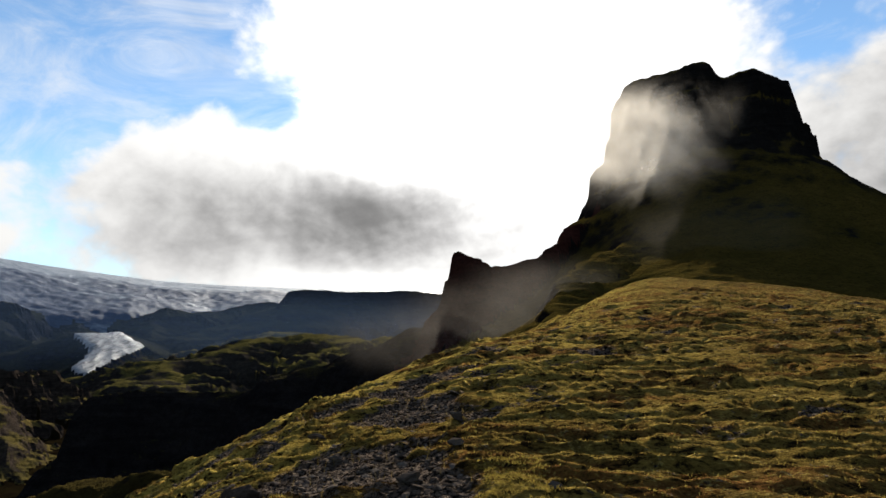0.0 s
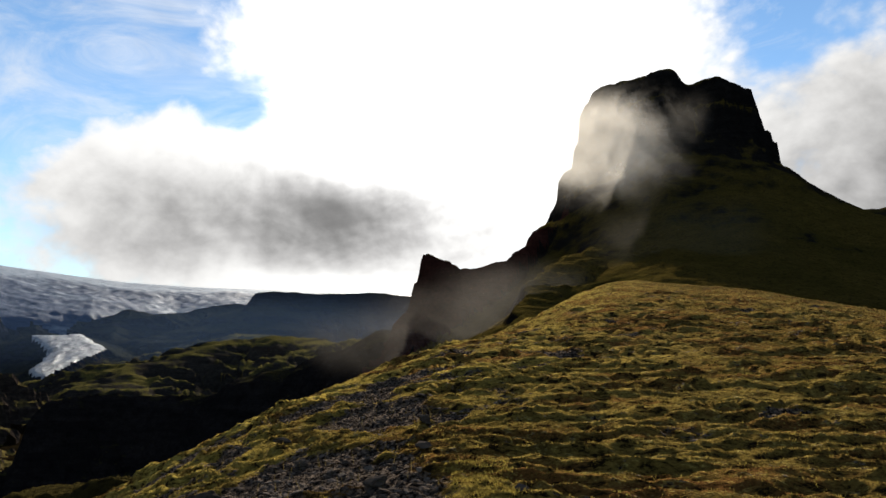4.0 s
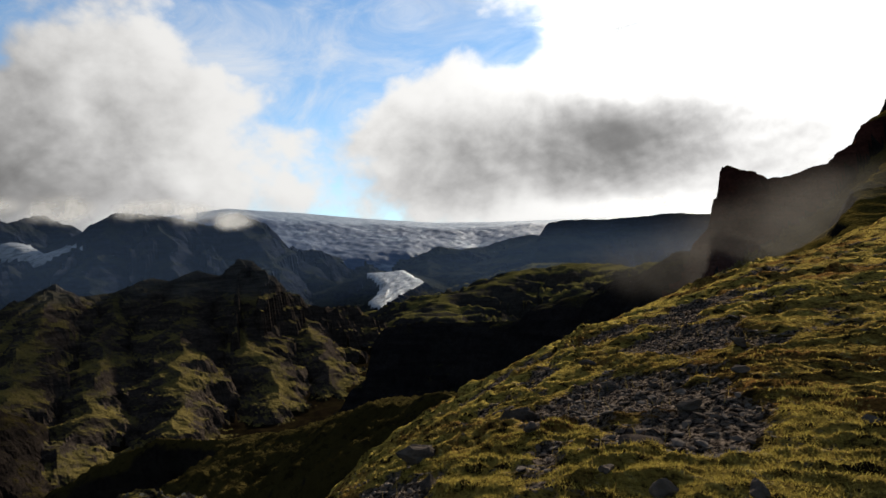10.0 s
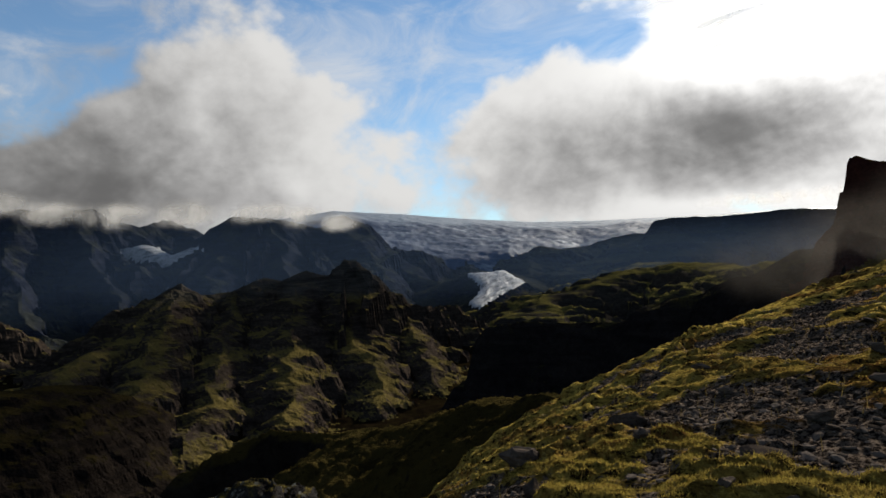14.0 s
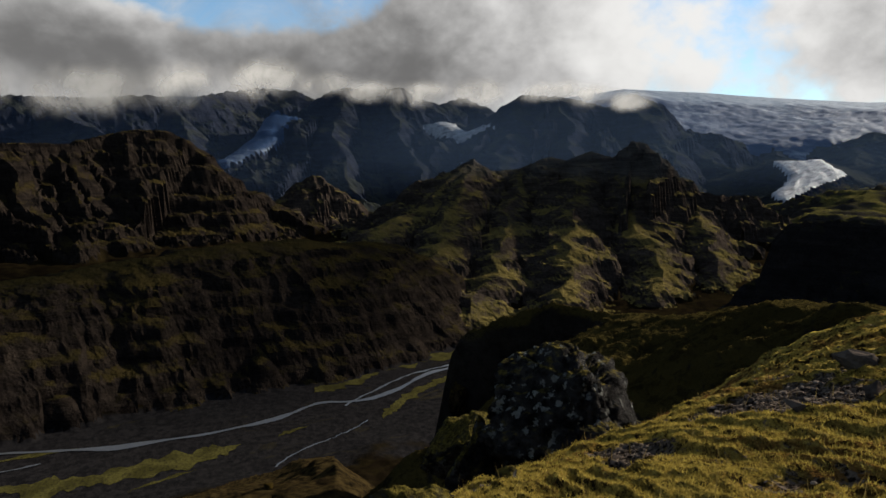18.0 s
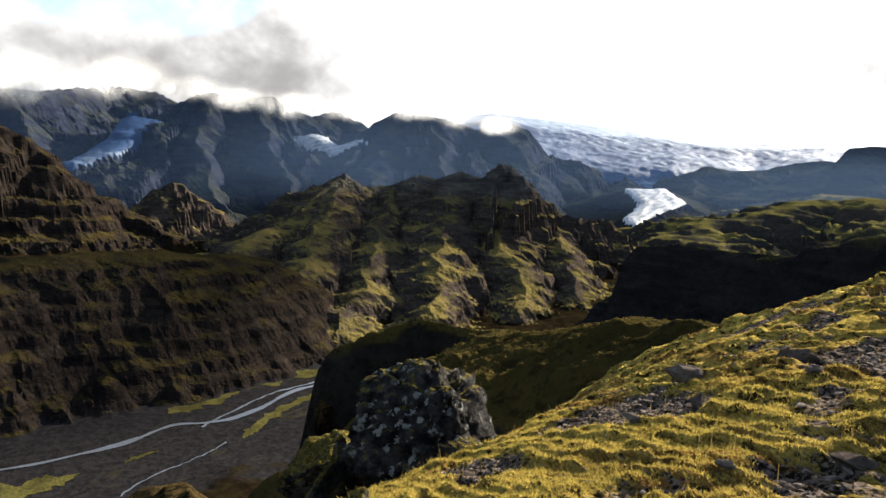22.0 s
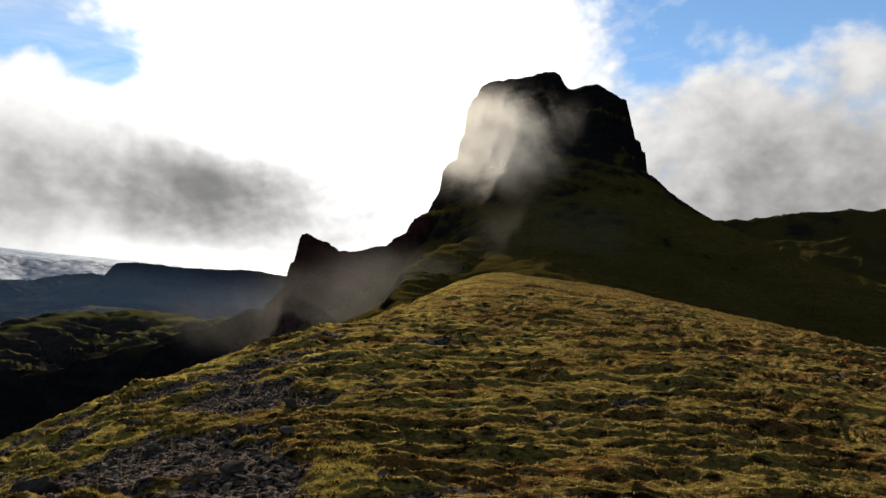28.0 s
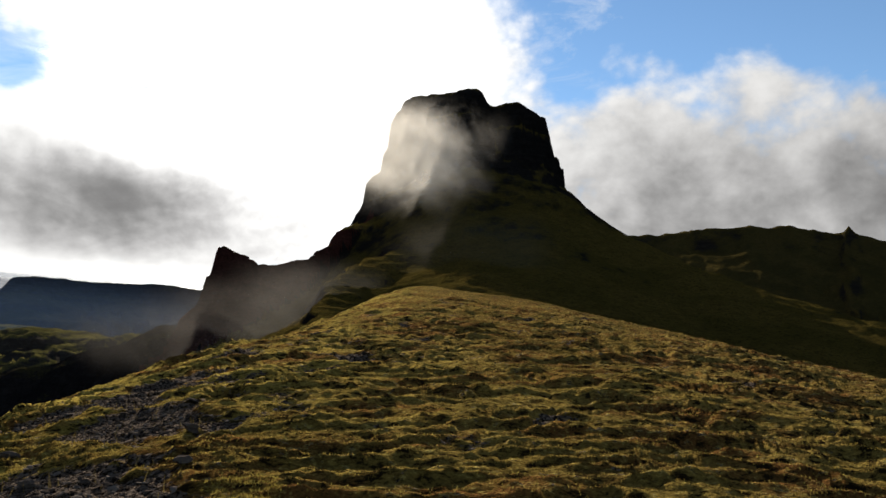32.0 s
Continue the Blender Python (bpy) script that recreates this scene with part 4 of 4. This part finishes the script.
for wide, spots in ((27, [(-457, -23), (-441, 5), (-438, 35), (-435, 65), (-436, 98), (-439, 124)]), (22, [(-468, -99), (-458, -81), (-450, -61), (-441, -43)]), (34, [(-511, 206), (-523, 239), (-538, 281), (-545, 328), (-536, 379), (-530, 430)]),
                    (14, [(-427, 227), (-443, 246), (-462, 274), (-477, 312), (-483, 341)]), (4, [(-409, 46), (-414, 66), (-417, 89)]), (6, [(-438, 148), (-443, 161), (-444, 175)]), (7, [(-500, -30), (-498, 10), (-488, 40)])):
    ribbon("grass_strip", spots, wide, 0.35, STRIP, "yellow-green moss strip on the gravel plain", "grass", ragged=0.45)


# ---------------------------------------------------------------- mist and low cloud
def mist_bank(name, spots, mat, label, flat=False, facing=1.0):
    """Soft drifting sheets, each a gently billowing patch; spots: centre, half width, half height."""
    bank = tagged(new(name), label, "mist" if "mist" in name or "haze" in name else "cloud", kind="stuff")
    for k, ((x, y, z), wide, high) in enumerate(spots):
        n, m = 20, 12
        us, vs = np.linspace(-1, 1, n + 1), np.linspace(-1, 1, m + 1)
        u, v = np.meshgrid(us, vs, indexing="ij")
        bulge = 0.12 * np.sin(2.3 * u + k) + 0.10 * np.cos(2.9 * v + 2 * k) + 0.15 * u * u
        verts = np.stack([u.ravel(), bulge.ravel(), v.ravel()], axis=1)
        i, j = np.meshgrid(np.arange(n), np.arange(m), indexing="ij")
        a = (i * (m + 1) + j).ravel()
        ob = sheet("wisp", verts, np.stack([a, a + m + 1, a + m + 2, a + 1], axis=1), mat)
        ob.parent = bank
        turn = facing * math.degrees(math.atan2(-x, y))
        ob.matrix_basis = pose(x, y, z, 90 if flat else 0, 0, turn if not flat else 0) @ Matrix.Diagonal((wide, min(wide, high), high, 1.0))
    return bank


mist_bank("butte_mist", [((55, 191, 63), 40, 27), ((72, 258, 84), 46, 36), ((82, 291, 97), 44, 36), ((92, 329, 108), 40, 30)], MIST, "sunlit white mist drifting over the butte")
mist_bank("ridge_mist", [((20, 189, 15.0), 26, 14), ((34, 202, 18.9), 26, 12), ((7, 200, 8.7), 40, 15), ((-9, 215, 0.6), 50, 14)], THIN, "thin mist blowing up below the rock fin")
mist_bank("slope_mist", [((90, 212, 36.1), 45, 18)], THIN, "thin mist over the green skirt of the butte")
mist_bank("peak_cloud", [((-2232, -556, 227.2), 340, 130), ((-2314, -162, 225.1), 340, 125), ((-2341, 205, 232.1), 330, 120), ((-2348, 499, 262.4), 280, 115), ((-2323, 777, 300), 260, 105), ((-2247, 977, 293.8), 170, 66), ((-2152, 1106, 264.6), 170, 62), ((-2072, 1270, 261.4), 180, 66), ((-1945, 1439, 264.6), 200, 72), ((-1755, 1608, 264.5), 190, 56), ((-1655, 1738, 245.5), 150, 64), ((-1581, 1832, 226.2), 110, 52)], CLOUD, "low cloud wrapping the mountain tops", facing=0.55)
mist_bank("mesa_cloud", [((-251, 2387, 220.1), 260, 40), ((42, 2400, 220.1), 240, 46)], MIST, "bright cloud edge touching the table mountain")
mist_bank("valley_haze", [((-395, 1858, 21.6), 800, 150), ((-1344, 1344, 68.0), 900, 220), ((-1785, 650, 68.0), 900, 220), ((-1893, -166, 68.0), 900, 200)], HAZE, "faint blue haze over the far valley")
# Cloud sheets added up-sun, lost in the glow, to shade valley and ridges.
mist_bank("shading_cloud", [((-640, 3900, 1480), 460, 540), ((-520, 4250, 1500), 460, 440)], SHADE, "thick white cloud added to shade the valley", flat=True)
mist_bank("broken_shade_cloud", [((-700, 4330, 1430), 330, 300), ((-620, 4580, 1450), 300, 220)], BROKEN, "broken white cloud added to shade the ridges", flat=True)


# ---------------------------------------------------------------- rocks and plants
def lava_stuff(name="lava_rock", moss=(0.80, 1.05), spotty=0.85):
    m, g, shader, place, normal, out = material(name)
    local = g.add("ShaderNodeTexCoord").outputs["Object"]
    rough = g.noise(place, 3.0, 9.0, 0.7)
    pits = g.noise(place, 11.0, 6.0, 0.7)
    col = g.mix(g.ramp(rough, 0.35, 0.68), (0.006, 0.0055, 0.0055), (0.042, 0.039, 0.037))
    spots = g.add("ShaderNodeTexVoronoi", feature="F1")
    g.put(spots.inputs["Vector"], place)
    spots.inputs["Scale"].default_value, spots.inputs["Randomness"].default_value = 4.2, 1.0
    edge = g.math("ADD", spots.outputs["Distance"], g.math("MULTIPLY", g.math("SUBTRACT", pits, 0.5), 1.5))
    lichen = g.math("MULTIPLY", g.ramp(edge, 0.24, 0.36, 1.0, 0.0), g.ramp(g.noise(place, 1.3, 5.0), 0.40, 0.56))
    col = g.mix(g.math("MULTIPLY", lichen, spotty), col, (0.20, 0.20, 0.18))
    mossy = g.ramp(g.math("ADD", upness(g, normal), g.math("MULTIPLY", g.math("SUBTRACT", rough, 0.5), 1.2)), *moss, 0.0, 0.8)
    col = g.mix(mossy, col, g.mix(g.ramp(pits, 0.4, 0.6), (0.03, 0.024, 0.006), (0.13, 0.10, 0.02)))
    g.put(shader.inputs["Base Color"], col)
    shader.inputs["Roughness"].default_value = 0.95
    shader.inputs["Specular IOR Level"].default_value = 0.0
    bump(g, shader, g.math("ADD", rough, g.math("MULTIPLY", pits, 0.6)), 0.45)
    return m


def slab_stuff():
    m, g, shader, place, normal, out = material("slab_rock")
    grain = g.noise(place, 14.0, 7.0, 0.65)
    each = g.add("ShaderNodeNewGeometry").outputs["Random Per Island"]
    tone = g.ramp(g.math("MULTIPLY", each, each), 0.0, 1.0, 0.2, 1.0)
    col = g.mix(g.ramp(grain, 0.35, 0.65), (0.014, 0.0105, 0.009), (0.080, 0.060, 0.047))
    g.put(shader.inputs["Base Color"], g.mix(tone, g.mix(g.ramp(grain, 0.3, 0.7), (0.010, 0.0075, 0.006), (0.03, 0.022, 0.017)), g.mix(0.45, col, (0.14, 0.115, 0.095))))
    shader.inputs["Roughness"].default_value = 0.95
    shader.inputs["Specular IOR Level"].default_value = 0.0
    bump(g, shader, grain, 0.02)
    return m


def tower_stuff():
    m, g, shader, place, normal, out = material("tower_rock")
    rough = g.noise(g.stretch(place, 1.0, 1.0, 0.45), 0.9, 9.0, 0.70, 0.6)
    col = g.mix(g.ramp(rough, 0.42, 0.60), (0.003, 0.0023, 0.0018), (0.026, 0.017, 0.009))
    top = g.ramp(g.math("ADD", upness(g, normal), g.math("MULTIPLY", g.math("SUBTRACT", rough, 0.5), 1.0)), 0.40, 0.75)
    g.put(shader.inputs["Base Color"], g.mix(top, col, (0.030, 0.020, 0.005)))
    shader.inputs["Roughness"].default_value = 0.9
    shader.inputs["Specular IOR Level"].default_value = 0.0
    bump(g, shader, rough, 1.2)
    return m


def plant_stuff(name, low, high):
    """Thin blades that light shines through."""
    m, g, shader, place, normal, out = material(name)
    each = g.add("ShaderNodeNewGeometry").outputs["Random Per Island"]
    colour = g.mix(each, low, high)
    g.put(shader.inputs["Base Color"], colour)
    shader.inputs["Roughness"].default_value = 0.8
    shader.inputs["Specular IOR Level"].default_value = 0.0
    through_light, blend = g.add("ShaderNodeBsdfTranslucent"), g.add("ShaderNodeMixShader")
    g.put(through_light.inputs["Color"], colour)
    blend.inputs[0].default_value = 0.3
    g.put(blend.inputs[1], shader.outputs[0]), g.put(blend.inputs[2], through_light.outputs[0])
    g.put(out.inputs[0], blend.outputs[0])
    return m


MOSSY = lava_stuff("mossy_rock", (0.30, 0.75), 0.25)
LAVA, SLAB, TOWER = lava_stuff(), slab_stuff(), tower_stuff()
TUFT = plant_stuff("moss_blades", (0.10, 0.065, 0.014), (0.26, 0.19, 0.042))
STRAW = plant_stuff("dry_grass", (0.08, 0.055, 0.014), (0.16, 0.115, 0.04))
STRAND = plant_stuff("moss_strand", (0.10, 0.070, 0.014), (0.32, 0.240, 0.050))
HEATH = plant_stuff("red_heath", (0.05, 0.014, 0.007), (0.11, 0.035, 0.015))


def ground_at(x, y):
    """Height of the finished ground and how stony it is there."""
    x, y = np.atleast_1d(np.asarray(x, float)), np.atleast_1d(np.asarray(y, float))
    h, _ = land(x, y)
    return hummocks(x, y, h)


def rock_mesh(name, seed, size, detail, rough, boxy, mat, fine=0.3, chunk=0.0, tall=1.0):
    """A broken stone: a rounded lump cut by planes, then roughened."""
    rng = random.Random(seed)
    bm = bmesh.new()
    bmesh.ops.create_icosphere(bm, subdivisions=detail, radius=1.0)
    cuts = []
    for _ in range(9):
        v = Vector((rng.uniform(-1, 1), rng.uniform(-1, 1), rng.uniform(-0.7, 1))).normalized()
        cuts.append((v, rng.uniform(0.42, 0.85)))
    off = Vector((seed * 3.7, seed * 1.9, seed * 5.3))
    for v in bm.verts:
        p = v.co.copy()
        for n, far in cuts:
            over = p.dot(n) - far
            if over > 0:
                p -= n * over * boxy
        q = p * 1.6 + off
        k = 1.0 + rough * noise.fractal(q, 0.9, 2.1, 5) + rough * fine * noise.turbulence(q * 3.1, 4, True)
        if chunk:
            for often, much in ((2.1, chunk), (4.6, 0.45 * chunk)):
                away, spots = noise.voronoi(Vector((q.x * often / 1.6, q.y * often / 1.6, q.z * often / 1.6 / tall)))
                k += much * (noise.cell(spots[0] * 7.3) - 0.5) - 0.8 * much * math.exp(-9.0 * (away[1] - away[0]))
        v.co = Vector((p.x * size[0] * k, p.y * size[1] * k, p.z * size[2] * k))
    me = bpy.data.meshes.new(name)
    bm.to_mesh(me)
    bm.free()
    me.materials.append(mat)
    me.polygons.foreach_set("use_smooth", [mat in (LAVA, MOSSY) and detail > 3] * len(me.polygons))
    return me


def rock(name, x, y, size, seed, mat, label, category="rock", sink=0.3, detail=4, rough=0.35, boxy=0.8, turn=0.0, tilt=(0, 0), z=None, group="", chunk=0.0, tall=1.0):
    ob = new(name, rock_mesh(name, seed, size, detail, rough, boxy, mat, 0.3, chunk, tall))
    base = z if z is not None else float(ground_at(x, y)[0][0])
    ob.matrix_world = pose(x, y, base + size[2] * (1 - 2 * sink) * 0.9, tilt[0], tilt[1], turn)
    return tagged(ob, label, category, group)


# the big lichened lava block at the brink, and the broken wall that carries it
rock("lava_boulder", -9.65, 9.25, (2.1, 1.85, 1.6), 3, LAVA, "black lava boulder spotted with pale lichen at the brink", "boulder", detail=6, rough=0.16, boxy=0.9, z=-4.8, sink=0.0, turn=40, chunk=0.10)
rock("boulder_foot", -11.1, 7.7, (0.95, 0.9, 2.1), 8, MOSSY, "dark mossy rock wall beside the lava boulder", "rock", detail=5, rough=0.16, boxy=0.85, z=-7.2, sink=0.1, turn=10, chunk=0.09)
rock("mossy_ledge", -13.4, 9.7, (1.7, 1.2, 1.0), 9, MOSSY, "moss-covered rock ledge behind the lava boulder", "rock", detail=5, rough=0.2, boxy=0.7, z=-6.3, sink=0.1, turn=60, chunk=0.08)
# crags at the end of the mossy spur
for x, y, z, a, b, c, seed in ((-71.6, 51.6, -28.5, 1.5, 1.6, 3.2, 41), (-72.6, 54.2, -25.5, 1.3, 1.3, 2.6, 42), (-70.5, 49.6, -32.0, 2.0, 1.8, 3.0, 43), (-74.0, 57.0, -23.6, 1.3, 1.2, 1.8, 44)):
    rock("spur_crag", x, y, (a, b, c), seed, TOWER, "jagged dark crag at the end of the mossy spur", "rock", detail=4, rough=0.18, boxy=0.9, z=z, sink=0.1, turn=seed * 33, chunk=0.13, tall=1.8, group="crags of the spur")

# loose slabs on the gravel patch
rock("stone_slab", -2.42, 7.4, (0.34, 0.16, 0.13), 11, SLAB, "dark tilted stone slab half sunk in moss", "stone", detail=4, rough=0.14, boxy=0.95, sink=0.2, turn=-30, tilt=(0, -16))
rock("stone_slab", -0.92, 5.7, (0.24, 0.15, 0.055), 12, SLAB, "flat dark stone slab lying on gravel", "stone", detail=4, rough=0.12, boxy=0.95, sink=0.1, turn=-20, tilt=(6, 6))
rock("stone_slab", -1.15, 4.24, (0.13, 0.09, 0.045), 13, SLAB, "small flat stone lying on the gravel", "stone", detail=4, rough=0.14, boxy=0.95, sink=0.1, turn=30)
rock("stone_slab", -2.59, 5.62, (0.14, 0.11, 0.10), 14, SLAB, "dark stone sunk in the moss edge", "stone", detail=4, rough=0.2, boxy=0.9, sink=0.25)
rock("stone_slab", -0.66, 4.6, (0.09, 0.07, 0.06), 15, SLAB, "small dark stone on the gravel", "stone", detail=3, rough=0.2, boxy=0.9, sink=0.2)

for k, (x, y, a, b, c, turn) in enumerate([(-3.2, 6.6, 0.24, 0.14, 0.13, 40), (-2.86, 4.96, 0.11, 0.08, 0.06, 10), (-0.2, 4.5, 0.09, 0.07, 0.07, 70), (-0.62, 6.42, 0.13, 0.09, 0.05, -10), (-0.61, 4.12, 0.07, 0.06, 0.035, 25), (-0.21, 7.2, 0.11, 0.08, 0.05, -40),
                                           (-0.17, 8.9, 0.14, 0.09, 0.06, 5), (-2.04, 9.6, 0.15, 0.1, 0.06, 15), (-1.03, 4.86, 0.08, 0.06, 0.035, 60), (-1.7, 3.87, 0.07, 0.05, 0.035, 0), (-1.9, 6.3, 0.1, 0.07, 0.05, 35), (-1.5, 7.9, 0.12, 0.08, 0.05, -25), (-2.9, 8.4, 0.13, 0.09, 0.07, 50), (0.5, 5.6, 0.08, 0.06, 0.04, 80)]):
    rock("loose_stone", x, y, (a, b, c), 60 + k, SLAB, "dark angular stone lying on gravel and moss", "stone", detail=3, rough=0.16, boxy=0.95, sink=0.15, turn=turn, tilt=(8 * math.sin(k), 10 * math.cos(k)), group="stones on the gravel", chunk=0.08)

# mossy stones along the brink
for k, (x, y, a, b, c) in enumerate([(-4.67, 1.53, 0.22, 0.18, 0.16), (-3.75, 1.5, 0.20, 0.14, 0.10), (-3.6, 1.85, 0.20, 0.15, 0.12), (-4.12, 2.4, 0.20, 0.15, 0.13), (-4.3, 2.0, 0.16, 0.12, 0.10), (-4.0, 3.0, 0.13, 0.10, 0.08)]):
    rock("brink_stone", x, y, (a, b, c), 20 + k, MOSSY, "rough dark stone with moss along the brink", "stone", rough=0.35, boxy=0.7, sink=0.2, turn=30 * k, group="stones along the brink")

# rock towers on the slope far below
for x, y, a, b, c, seed, word in ((-66.3, -5.2, 4.4, 4.0, 5.2, 31, "tall pale-streaked rock tower on the brown slope"), (-67.3, -8.8, 3.0, 2.6, 3.6, 32, "mossy shoulder of rock beside the tower"),
                                  (-57.1, -12.0, 2.0, 1.8, 4.2, 33, "dark jagged rock stump on the brown slope"), (-56.6, -8.4, 1.3, 1.1, 1.7, 34, "dark jagged rock stump on the brown slope"), (-56.1, -5.3, 1.5, 1.2, 2.1, 36, "dark jagged rock stump on the brown slope"), (-70.3, -12.4, 1.0, 1.0, 1.6, 35, "small dark rock on the brown slope")):
    rock("rock_tower", x, y, (a, b, c), seed, TOWER, word, "rock", detail=5, rough=0.14, boxy=1.0, sink=0.08, turn=seed * 20, chunk=0.11, tall=2.2, group="rock towers")
for k, (x, y) in enumerate([(-75, 8), (-82, 3), (-90, 14), (-70, 14), (-105, 22), (-64, 2), (-98, -4), (-120, 18), (-60, -16), (-88, 28)]):
    rock("slope_rock", x, y, (0.9 + 0.12 * k % 0.7, 0.8, 0.7), 80 + k, TOWER, "small dark rock on the brown slope", "rock", detail=3, rough=0.2, boxy=0.9, sink=0.25, turn=40 * k, chunk=0.1, group="rocks on the slope")


def scatter(count, box, seed, keep):
    rng = np.random.default_rng(seed)
    x = rng.uniform(box[0], box[1], count)
    y = rng.uniform(box[2], box[3], count)
    h, stony = ground_at(x, y)
    ok = keep(stony, rng.uniform(0, 1, count))
    return x[ok], y[ok], h[ok], rng


def little_stones():
    """Shards of rock on the bare patches: the near ones single, the rest as one spread."""
    shapes = []
    for k in range(8):
        me = rock_mesh("shard", 50 + k, (1.0, 0.75, 0.32), 1, 0.25, 0.9, SLAB)
        shapes.append(me)
    field = tagged(new("stone_field"), "dark flat stone shards strewn on the bare patches", "stones", kind="stuff")
    x, y, h, rng = scatter(2600, (-4.5, 2.0, 2.2, 8.0), 5, lambda s, u: s > 0.35 + 0.4 * u)
    for k in range(min(300, len(x))):
        ob = new("stone", shapes[k % 8])
        ob.parent = field
        size = 0.018 + 0.04 * rng.uniform() ** 3
        ob.matrix_basis = pose(x[k], y[k], h[k] + 0.15 * size, rng.uniform(-25, 25), rng.uniform(-25, 25), rng.uniform(0, 360)) @ Matrix.Diagonal((size, size, size, 1))
    xs, ys, hs, rng = scatter(60000, (-13, 5, 1.5, 22), 6, lambda s, u: s > 0.3 + 0.5 * u)
    verts, faces, base = [], [], 0
    forms = []
    for me in shapes:
        co = np.empty(len(me.vertices) * 3)
        me.vertices.foreach_get("co", co)
        forms.append((co.reshape(-1, 3), np.array([tuple(p.vertices) for p in me.polygons])))
    for k in range(min(15000, len(xs))):
        co, tri = forms[k % 8]
        size, a = 0.018 + 0.055 * rng.uniform() ** 2.5, rng.uniform(0, 6.28)
        spin = np.array([[math.cos(a), -math.sin(a), 0], [math.sin(a), math.cos(a), 0], [rng.uniform(-0.3, 0.3), rng.uniform(-0.3, 0.3), 1]])
        verts.append(co @ spin.T * size + (xs[k], ys[k], hs[k] + 0.1 * size))
        faces.append(tri + base)
        base += len(co)
    me = bpy.data.meshes.new("shards")
    me.from_pydata(np.concatenate(verts).tolist(), [], np.concatenate(faces).tolist())
    me.materials.append(SLAB)
    ob = tagged(new("shards", me), kind="stuff")
    ob.parent = field


little_stones()


def blades(name, count, box, seed, tall, wide, mat, label, keep, lean=0.6, category="plants"):
    """A spread of thin blades standing on the ground."""
    x, y, h, rng = scatter(count, box, seed, keep)
    n = len(x)
    a, t = rng.uniform(0, 2 * np.pi, n), tall * rng.uniform(0.4, 1.3, n)
    dx, dy = np.cos(a), np.sin(a)
    b, away = rng.uniform(0, 2 * np.pi, n), lean * rng.uniform(0.2, 1, n) * t
    p0 = np.stack([x - dx * wide, y - dy * wide, h - 0.01], 1)
    p1 = np.stack([x + dx * wide, y + dy * wide, h - 0.01], 1)
    p2 = np.stack([x + np.cos(b) * away, y + np.sin(b) * away, h + t], 1)
    verts = np.stack([p0, p1, p2], 1).reshape(-1, 3)
    me = bpy.data.meshes.new(name)
    me.vertices.add(3 * n), me.loops.add(3 * n), me.polygons.add(n)
    me.vertices.foreach_set("co", verts.astype(np.float32).ravel())
    me.loops.foreach_set("vertex_index", np.arange(3 * n, dtype=np.int32))
    me.polygons.foreach_set("loop_start", np.arange(0, 3 * n, 3, dtype=np.int32))
    me.update(calc_edges=True)
    me.materials.append(mat)
    tagged(new(name, me), label, category, kind="stuff")


blades("moss_fuzz", 210000, (-8, 8, 1.0, 13), 7, 0.013, 0.006, TUFT, "short olive moss fuzz on the hummocks", lambda s, u: s < 0.35)
blades("grass_blades", 2600, (-9, 0, 2.0, 12), 8, 0.13, 0.003, STRAW, "sparse dry straw-coloured grass blades", lambda s, u: u < 0.6)
blades("heath_patch", 9000, (-8.4, -5.2, 5.6, 9.2), 9, 0.06, 0.006, HEATH, "reddish heath plants beside the lava boulder", lambda s, u: u < 0.9)
blades("moss_strands", 230000, (-6.5, 0.5, 0.6, 6.5), 17, 0.024, 0.0035, STRAND, "fine yellow-green moss strands close to the brink", lambda s, u: s < 0.3, lean=1.6)
